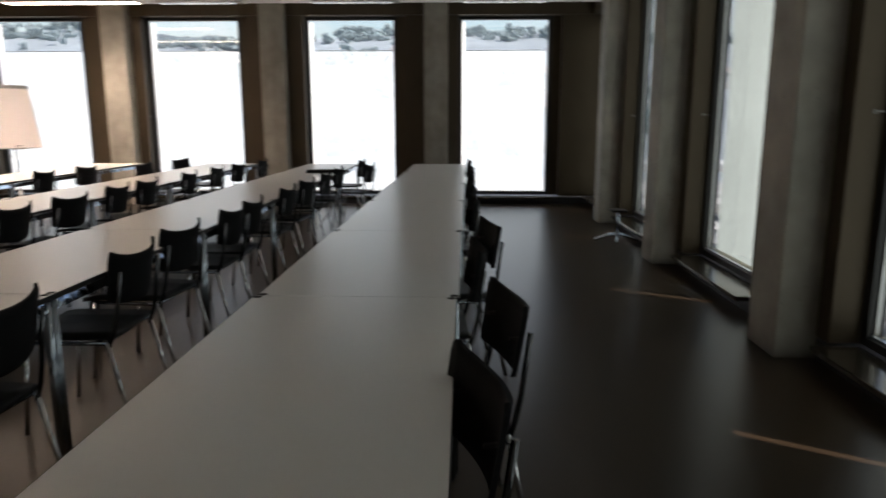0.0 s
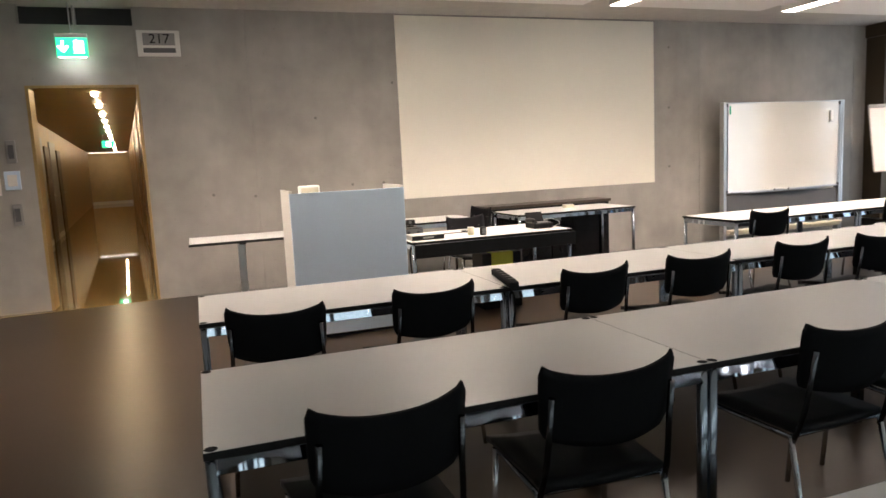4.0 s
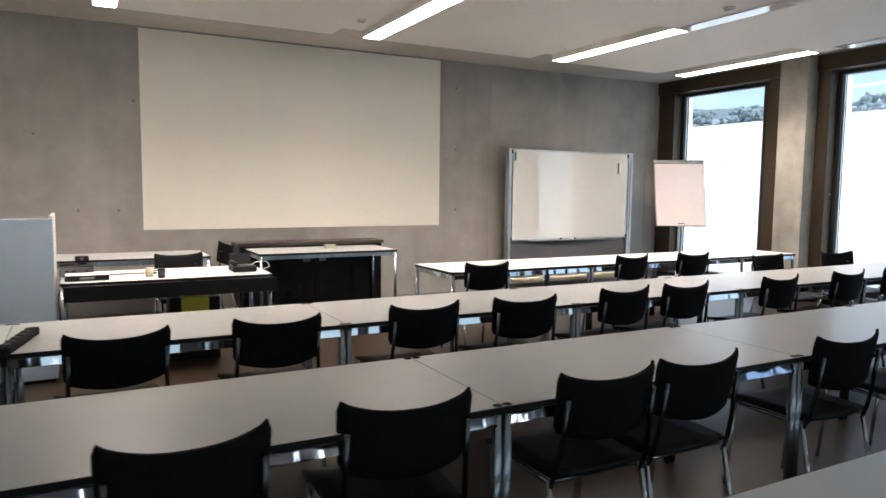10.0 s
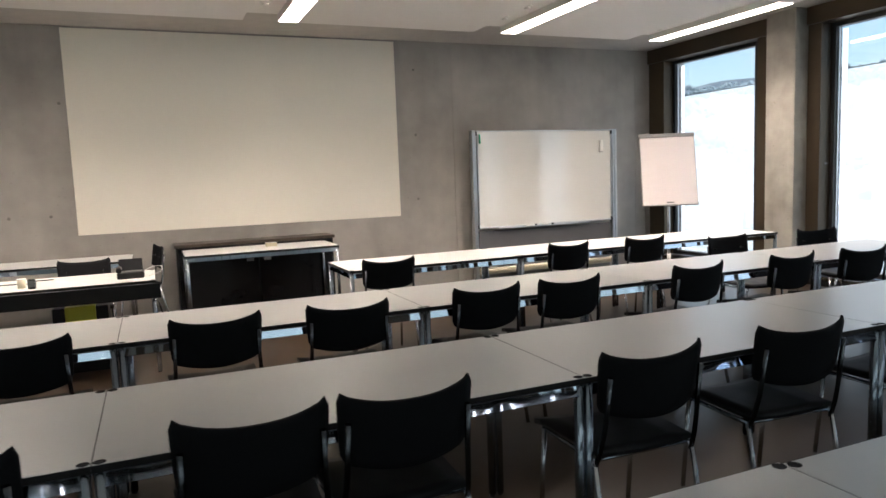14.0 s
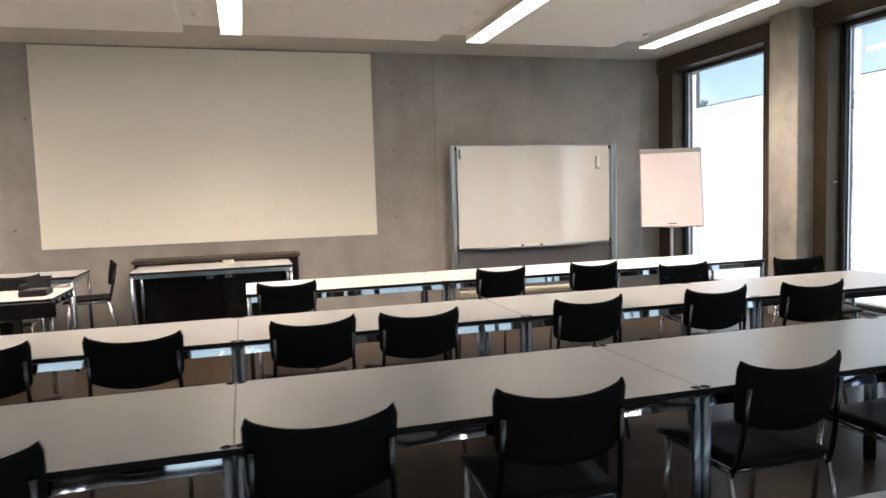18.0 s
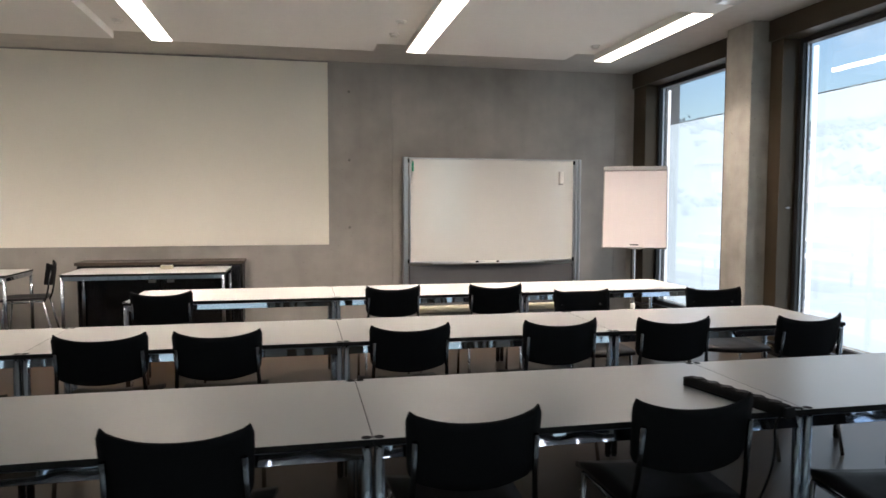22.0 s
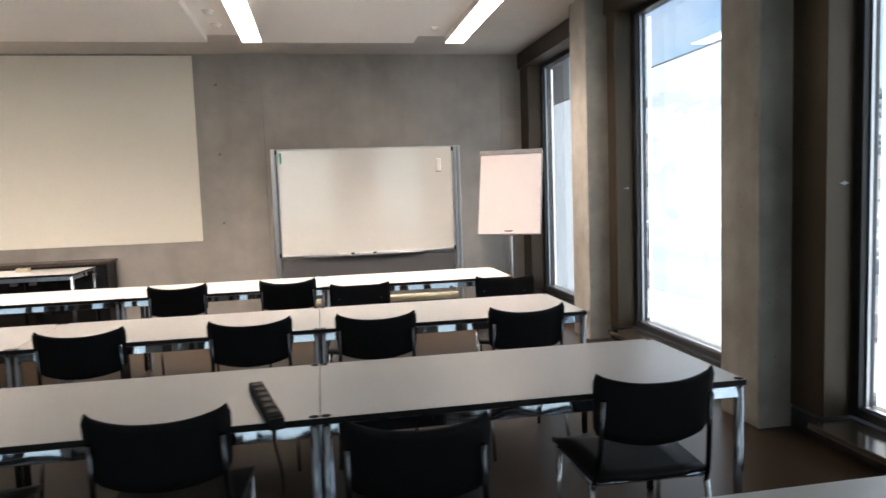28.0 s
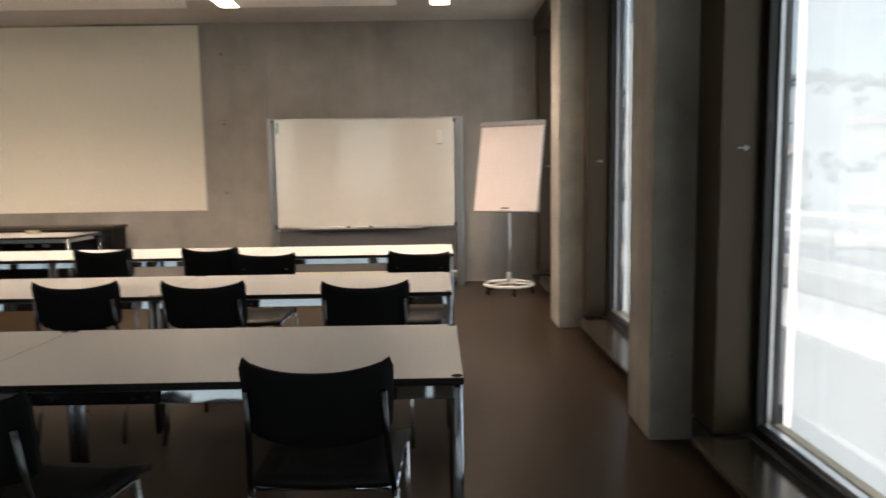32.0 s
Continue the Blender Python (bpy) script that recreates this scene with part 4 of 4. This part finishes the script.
part("body", slab(-0.025, 0.025, -0.025, 0.025, 0, 0.075, 0.008), M_EDGE, sp)
part("grille", slab(-0.02, 0.02, -0.028, -0.024, 0.015, 0.065), M_GREYP, sp)
cp = thing("paper_cup", "pale paper cup on the desk", "cup", at=(3.78, 5.75, 0.74))
part("wall", tube([(0, 0, 0), (0, 0, 0.07)], 0.03, 14), M_PALE, cp)
part("rim", tube([(0, 0, 0.066), (0, 0, 0.072)], 0.033, 14), M_WHITE, cp)
cr = thing("crate", "black crate with a yellow box under the desk", "crate", at=(4.14, 6.02, 0))
part("box", slab(-0.20, 0.20, -0.13, 0.13, 0, 0.53, 0.006), M_EDGE, cr)
part("lid_box", slab(-0.11, 0.11, -0.145, 0.10, 0.40, 0.538, 0.004), M_YELLOW, cr, "yellow plastic box")


sf = thing("floor_stand", "low chrome stand with a black plate by the window", "stand", at=(8.45, -1.62, 0))
part("plate", slab(-0.10, 0.10, -0.09, 0.09, 0.34, 0.365, 0.006), M_EDGE, sf, "black plate")
part("post", tube([(0, 0, 0.05), (0, 0, 0.345)], 0.018, 10), M_CHROME, sf)
for k in range(5):
    a = 2 * math.pi * k / 5 + 0.4
    part("leg", tube([(0, 0, 0.075), (0.15 * math.cos(a), 0.15 * math.sin(a), 0.055), (0.27 * math.cos(a), 0.27 * math.sin(a), 0.014)], 0.012, 8), M_CHROME, sf)


# ---- power strips ----
def power_strip(x, y, turn, group="power strips"):
    o = thing("power_strip", "dark grey multi-socket power strip across the table joint", "power strip", group, (x, y, TOPZ), turn)
    part("bar", slab(-0.027, 0.027, -0.23, 0.23, 0, 0.042, 0.014, seg=3), M_MATTEB, o)
    for k in range(6):
        sk = part("socket", disc(0, -0.175 + 0.07 * k, 0.038, 0.021, 0.007, 14), M_EDGE, o)
        part("socket_well", disc(0, -0.175 + 0.07 * k, 0.0452, 0.015, 0.0008, 12), M_EDGE, sk)
    for e in (-0.235, 0.23):
        part("end_cap", slab(-0.024, 0.024, e - 0.003, e + 0.008, 0.0, 0.038, 0.003), M_EDGE, o)
    return o


power_strip(3.04, ROW_Y[2] + 0.17, -12)
power_strip(8.995, ROW_Y[3] + 0.15, 13)
cable([(9.045, ROW_Y[3] - 0.06, 0.762), (9.03, ROW_Y[3] - 0.03, 0.70), (9.05, ROW_Y[3] + 0.0, 0.55), (9.04, ROW_Y[3] + 0.1, 0.3), (9.1, ROW_Y[3] + 0.3, 0.01)], 0.005, "cable", "black cable hanging from the power strip")
cable([(2.95, ROW_Y[2] - 0.0, 0.75), (3.0, ROW_Y[2] - 0.03, 0.70), (3.0, ROW_Y[2] + 0.0, 0.5), (3.05, ROW_Y[2] + 0.3, 0.01)], 0.005, "cable", "black cable hanging from the power strip")

# ---- projector ----
pj = thing("projector", "light grey ceiling projector on a white pole mount", "projector", at=(5.86, 3.42, 2.74))
part("body", slab(-0.25, 0.08, -0.19, 0.17, 0.01, 0.14, 0.02, seg=3), M_CASE, pj, "light grey casing")
part("top_cover", slab(-0.24, 0.07, -0.18, 0.16, 0.14, 0.153, 0.006), M_CASE, pj)
for a, b in ((-0.16, -0.02), (0.0, 0.14)):
    g = part("grille", slab(-0.252, -0.248, a, b, 0.03, 0.12), M_EDGE, pj, "dark ventilation grille")
    for k in range(6):
        part("vent_slat", slab(-0.256, -0.252, a + 0.004, b - 0.004, 0.037 + k * 0.014, 0.042 + k * 0.014), M_GREYP, g)
part("lens", tube([(-0.05, 0.16, 0.075), (-0.05, 0.22, 0.075)], 0.05, 16), M_EDGE, pj)
part("side_lens", tube([(0.16, -0.10, 0.055), (0.16, 0.10, 0.055)], 0.052, 16), M_EDGE, pj, "black lens barrel beside the casing")
part("side_ring", tube([(0.16, -0.112, 0.055), (0.16, -0.10, 0.055)], 0.042, 16), M_GREYB, pj)
part("side_bracket", slab(0.085, 0.25, -0.05, 0.05, 0.108, 0.124, 0.004), M_HANDLE, pj)
part("side_arm", tube([(0.24, 0.0, 0.11), (0.25, -0.06, 0.06), (0.22, -0.12, 0.02)], 0.012, 8), M_HANDLE, pj)
part("lead", tube([(0.02, -0.10, 0.15), (0.06, -0.14, 0.21), (0.03, -0.05, 0.27), (0.0, 0.0, CEIL - 2.745)], 0.007, 6), M_EDGE, pj)
for k in range(3):
    part("lead", tube([(0.07, -0.12 + 0.05 * k, 0.15), (0.15, -0.20 + 0.03 * k, 0.17), (0.23 + 0.02 * k, -0.18, 0.13), (0.24, -0.13 + 0.02 * k, 0.06), (0.16, -0.10, 0.03)], 0.006, 6), M_EDGE, pj)
part("mount_plate", slab(-0.12, 0.12, -0.12, 0.12, 0.155, 0.17, 0.004), M_WHITE, pj)
part("mount_joint", slab(-0.045, 0.045, -0.045, 0.045, 0.17, 0.235, 0.012), M_WHITE, pj)
part("mount_pole", tube([(0, 0, 0.16), (0, 0, CEIL - 2.74)], 0.022, 12), M_WHITE, pj)

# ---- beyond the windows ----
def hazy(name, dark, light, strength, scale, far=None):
    """Far ground with sunlight and haze painted into its glow: soft level bands of roofs, lanes and trees."""
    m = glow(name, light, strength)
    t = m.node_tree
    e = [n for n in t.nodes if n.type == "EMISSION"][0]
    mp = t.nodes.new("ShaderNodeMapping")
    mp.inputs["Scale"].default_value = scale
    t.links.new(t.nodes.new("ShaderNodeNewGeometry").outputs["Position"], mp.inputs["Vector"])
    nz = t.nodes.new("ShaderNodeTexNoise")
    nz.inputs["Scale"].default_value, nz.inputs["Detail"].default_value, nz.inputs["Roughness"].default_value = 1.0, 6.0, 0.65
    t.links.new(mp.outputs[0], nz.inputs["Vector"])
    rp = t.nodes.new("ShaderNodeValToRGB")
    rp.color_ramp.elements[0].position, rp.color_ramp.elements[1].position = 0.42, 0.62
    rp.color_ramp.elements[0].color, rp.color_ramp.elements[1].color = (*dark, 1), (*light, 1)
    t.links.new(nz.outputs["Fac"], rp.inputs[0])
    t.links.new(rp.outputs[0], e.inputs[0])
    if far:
        # towards the top the slope fades into a painted blue haze
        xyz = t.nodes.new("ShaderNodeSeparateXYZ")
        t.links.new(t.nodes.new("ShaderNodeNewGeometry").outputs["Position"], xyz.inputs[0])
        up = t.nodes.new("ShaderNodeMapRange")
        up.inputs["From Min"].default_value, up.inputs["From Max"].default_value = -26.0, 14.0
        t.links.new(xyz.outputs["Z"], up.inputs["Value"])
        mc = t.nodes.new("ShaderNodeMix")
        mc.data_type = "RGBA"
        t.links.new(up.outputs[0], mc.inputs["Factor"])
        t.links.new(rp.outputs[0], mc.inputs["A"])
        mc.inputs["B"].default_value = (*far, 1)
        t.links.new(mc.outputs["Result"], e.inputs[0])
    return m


M_SLOPE = hazy("hillside_painted_sun_haze", (0.27, 0.30, 0.325), (1.0, 0.985, 0.965), HAZE, (0.03, 0.03, 0.22), (0.17, 0.205, 0.235))
# the ridge's pale blue is distance haze put into its emission
M_RIDGE = hazy("ridge_painted_haze", (0.36, 0.44, 0.52), (0.54, 0.63, 0.71), 0.66, (0.04, 0.04, 0.06))


def hill(name, label, r, e0, e1, material, rough, a0=-150, a1=80):
    """A curved far slope round the building, between two elevations and two directions in degrees."""
    bm = bmesh.new()
    lower, upper = [], []
    steps = max(20, int((a1 - a0) * 0.9))
    for k in range(steps + 1):
        deg = a0 + (a1 - a0) * k / steps
        a = radians(deg)
        w = noise.noise((deg * 0.09, r * 0.01, 0)) * 0.7 + noise.noise((deg * 0.42, r * 0.01, 3)) * 0.3
        d = Vector((math.cos(a), math.sin(a), 0))
        lower.append(bm.verts.new(Vector((6, 2, 1.4)) + d * (r - 30) + Vector((0, 0, (r - 30) * math.tan(radians(e0))))))
        upper.append(bm.verts.new(Vector((6, 2, 1.4)) + d * r + Vector((0, 0, r * math.tan(radians(e1 + rough * w))))))
    for k in range(steps):
        bm.faces.new((lower[k], lower[k + 1], upper[k + 1], upper[k]))
    return tagged(part(name, bm, material), label, "hill", kind="structure")


hill("backdrop", "far hillside with sunlight and haze painted into its glow", 260, -42, 3.4, M_SLOPE, 1.2, -150, -62)
hill("backdrop_ridge", "wooded ridge on the skyline, blue haze painted into its glow", 420, -1, 6.2, M_RIDGE, 1.2)

# the valley floor east of the building: tracks, a road and platforms that run along it, and a slope with houses and woods
M_GROUND = mat("dusty_gravel_ground", (0.50, 0.495, 0.48), 0.9, vary=0.25, scale=0.06, fine=0.6, spec=0.2, world_space=True)
M_ASPHALT = mat("worn_asphalt", (0.21, 0.21, 0.215), 0.9, vary=0.2, scale=0.1, fine=1.0, spec=0.2, world_space=True)
M_PAVE = mat("pale_concrete_paving", (0.66, 0.65, 0.63), 0.85, vary=0.12, scale=0.1, fine=1.0, spec=0.2, world_space=True)
# meadow and crowns carry the distance haze in their pale bluish colours
M_MEADOW = mat("meadow_painted_haze", (0.36, 0.405, 0.44), 0.95, vary=0.3, scale=0.02, fine=0.2, spec=0.1, world_space=True)
M_WOODS = mat("tree_crowns_painted_haze", (0.43, 0.50, 0.52), 0.95, vary=0.15, scale=0.05, fine=0.5, spec=0.1, world_space=True)
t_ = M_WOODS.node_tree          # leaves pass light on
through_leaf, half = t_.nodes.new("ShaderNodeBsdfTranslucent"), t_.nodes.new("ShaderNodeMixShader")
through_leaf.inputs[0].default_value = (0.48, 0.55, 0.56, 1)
t_.links.new(t_.nodes["Principled BSDF"].outputs[0], half.inputs[1])
t_.links.new(through_leaf.outputs[0], half.inputs[2])
t_.links.new(half.outputs[0], t_.nodes["Material Output"].inputs[0])
M_RENDERW = mat("pale_house_render", (0.72, 0.70, 0.66), 0.9, vary=0.08, scale=0.2, fine=2.0, spec=0.2)
# the tiles are greyed to paint in the haze before them
M_ROOFT = mat("roof_tiles_painted_haze", (0.38, 0.345, 0.335), 0.9, vary=0.2, scale=0.3, fine=2.0, spec=0.2)
M_SHEET = mat("white_sheet_roof", (0.85, 0.85, 0.84), 0.6, vary=0.05, scale=0.1, fine=1.0)
M_MAST = mat("galvanised_mast", (0.22, 0.23, 0.24), 0.6, vary=0.1)
BASE = -6.6
structure("building_base", slab(WEST - 0.2, 12.6, -2.4, NORTH + 31, BASE, -0.21), M_CONC, "plain concrete storeys under the seminar room")
structure("ground", slab(-600, 700, -600, 700, BASE - 0.5, BASE), M_GROUND, "dusty gravel ground of the valley floor")
for name, x0, x1, z, m, label in (("road", 22.5, 29.0, 0.03, M_ASPHALT, "grey asphalt road along the building"), ("pavement", 29.0, 32.5, 0.15, M_PAVE, "pale pavement beside the road"),
                                  ("track_bed", 36.0, 41.0, 0.25, M_ASPHALT, "dark ballast of a railway track"), ("platform", 42.5, 46.0, 0.9, M_PAVE, "pale concrete railway platform"),
                                  ("track_bed", 47.0, 55.0, 0.25, M_ASPHALT, "dark ballast of a railway track"), ("platform", 56.0, 60.5, 0.9, M_PAVE, "pale concrete railway platform"),
                                  ("track_bed", 62.0, 69.0, 0.25, M_ASPHALT, "dark ballast of a railway track")):
    ob = structure(name, slab(x0, x1, -150, 190, BASE - 0.1, BASE + z), m, label)
    ob.matrix_basis = Matrix.Translation((0, 20, 0)) @ pose(0, 0, 0, 0, 0, 4) @ Matrix.Translation((0, -20, 0))


def canopy(x, y, length, width, height):
    o = thing("platform_canopy", "long white sheet-metal platform canopy on slim posts", "canopy", "platform canopies", (x, y, BASE + 0.9), 4)
    part("roof", slab(-width / 2, width / 2, 0, length, height, height + 0.35, 0.05), M_SHEET, o)
    part("fascia", slab(-width / 2 - 0.06, -width / 2, 0, length, height - 0.25, height + 0.3), M_PAVE, o)
    for k in range(int(length / 9) + 1):
        part("post", tube([(0, 1 + k * 9, 0), (0, 1 + k * 9, height)], 0.12, 8), M_MAST, o)


canopy(56.0, 22, 46, 4.4, 3.6)
canopy(43.0, 34, 30, 3.2, 3.2)
canopy(55.5, -60, 50, 4.4, 3.6)
for x, y in ((33.8, 27), (33.2, 52), (35.6, -6), (37.4, -36), (61.5, 44), (62.6, 78), (64.0, 8)):
    o = thing("mast", "slim galvanised lineside mast", "mast", "masts", (x, y, BASE))
    part("shaft", tube([(0, 0, 0), (0, 0, 7.4)], 0.14, 8), M_MAST, o)
    part("bracket", tube([(0, 0, 6.9), (2.4, 0, 7.1)], 0.06, 6), M_MAST, o)
    part("footing", slab(-0.4, 0.4, -0.4, 0.4, 0, 0.5, 0.05), M_PAVE, o)


def lie(x, y):
    """Height of the slope."""
    r = math.hypot(x - 6, y - 2)
    a = math.atan2(y - 2, x - 6)
    u = min(1.0, max(0.0, (r - 88) / 210))
    top = 41 + 8 * noise.noise((a * 3.0, 1.7, 0)) + 4 * noise.noise((a * 9.0, 5.1, 0))
    return BASE + u * (0.55 + 0.45 * u) * top + 2.2 * u * noise.noise((x * 0.03, y * 0.03, 2))


grid, bm = [], bmesh.new()
for i in range(23):
    row = []
    for k in range(75):
        a, r = radians(-64 + 2 * k), 88 + 10 * i
        x, y = 6 + r * math.cos(a), 2 + r * math.sin(a)
        row.append(bm.verts.new((x, y, lie(x, y) - (0.3 if i == 0 else 0))))
    grid.append(row)
for u, v in zip(grid, grid[1:]):
    for k in range(74):
        bm.faces.new((u[k], u[k + 1], v[k + 1], v[k])).smooth = True
structure("hillside", bm, M_MEADOW, "meadow slope beyond the railway, blue haze in its colour")

rnd = random.Random(21)
ball = bmesh.new()
bmesh.ops.create_icosphere(ball, subdivisions=1, radius=1.0)
sphere_v = [v.co.copy() for v in ball.verts]
sphere_f = [[v.index for v in f.verts] for f in ball.faces]
ball.free()
verts, faces = [], []
for n in range(1500):
    a, u = radians(rnd.uniform(-60, 82)), rnd.random()
    r = 298 - 16 * u if n < 700 else 105 + 180 * u
    x, y = 6 + r * math.cos(a), 2 + r * math.sin(a)
    if n >= 700 and noise.noise((x * 0.022, y * 0.022, 7)) < 0.02:
        continue
    h = rnd.uniform(1.2, 2.9)
    w = h * rnd.uniform(0.8, 1.3)
    z = lie(x, y)
    for k in range(9):          # a crown of small uneven clumps
        base, f0 = len(verts), rnd.uniform(0.22, 0.5)
        ox, oy, oz = x + rnd.gauss(0, 0.48) * w, y + rnd.gauss(0, 0.48) * w, z + h * rnd.uniform(0.15, 1.5)
        for c in sphere_v:
            q = f0 * (1 + 0.9 * noise.noise(c * 2.2 + Vector((n * 3.1 + k, 0, 0))))
            verts.append((ox + c.x * w * q, oy + c.y * w * q, oz + c.z * h * q))
        faces += [[base + i for i in f] for f in sphere_f]
me = bpy.data.meshes.new("woods")
me.from_pydata(verts, [], faces)
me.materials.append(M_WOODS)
tagged(new("woods", me), "woods on the slope, paled by haze put into their colour", "woods", kind="stuff")


def house(x, y, w, d, h, turn):
    o = thing("house", "pale rendered house with a tiled gable roof on the slope", "house", "houses on the slope", (x, y, lie(x, y) - 1.0), turn)
    part("wall", slab(-w / 2, w / 2, -d / 2, d / 2, 0, h + 1), M_RENDERW, o)
    bm = bmesh.new()
    e, t = 0.5, h + 1 + w * 0.3
    pts = [bm.verts.new(c) for c in ((-w / 2 - e, -d / 2 - e, h + 0.8), (w / 2 + e, -d / 2 - e, h + 0.8), (0, -d / 2 - e, t), (-w / 2 - e, d / 2 + e, h + 0.8), (w / 2 + e, d / 2 + e, h + 0.8), (0, d / 2 + e, t))]
    for f in ((0, 1, 2), (3, 5, 4), (0, 2, 5, 3), (1, 4, 5, 2), (0, 3, 4, 1)):
        bm.faces.new([pts[i] for i in f])
    part("roof", bm, M_ROOFT, o)


for n in range(46):
    a, r = radians(rnd.uniform(-40, 76)), rnd.uniform(100, 235)
    house(6 + r * math.cos(a), 2 + r * math.sin(a), rnd.uniform(5, 8), rnd.uniform(6, 11), rnd.uniform(3.5, 6), rnd.uniform(-30, 60))
for a, r, w, d, h in ((47, 112, 7, 10, 6), (52, 128, 7, 12, 6), (30, 112, 9, 16, 7), (12, 118, 8, 18, 8), (-6, 112, 8, 14, 7)):
    house(6 + r * math.cos(radians(a)), 2 + r * math.sin(radians(a)), w, d, h, a)
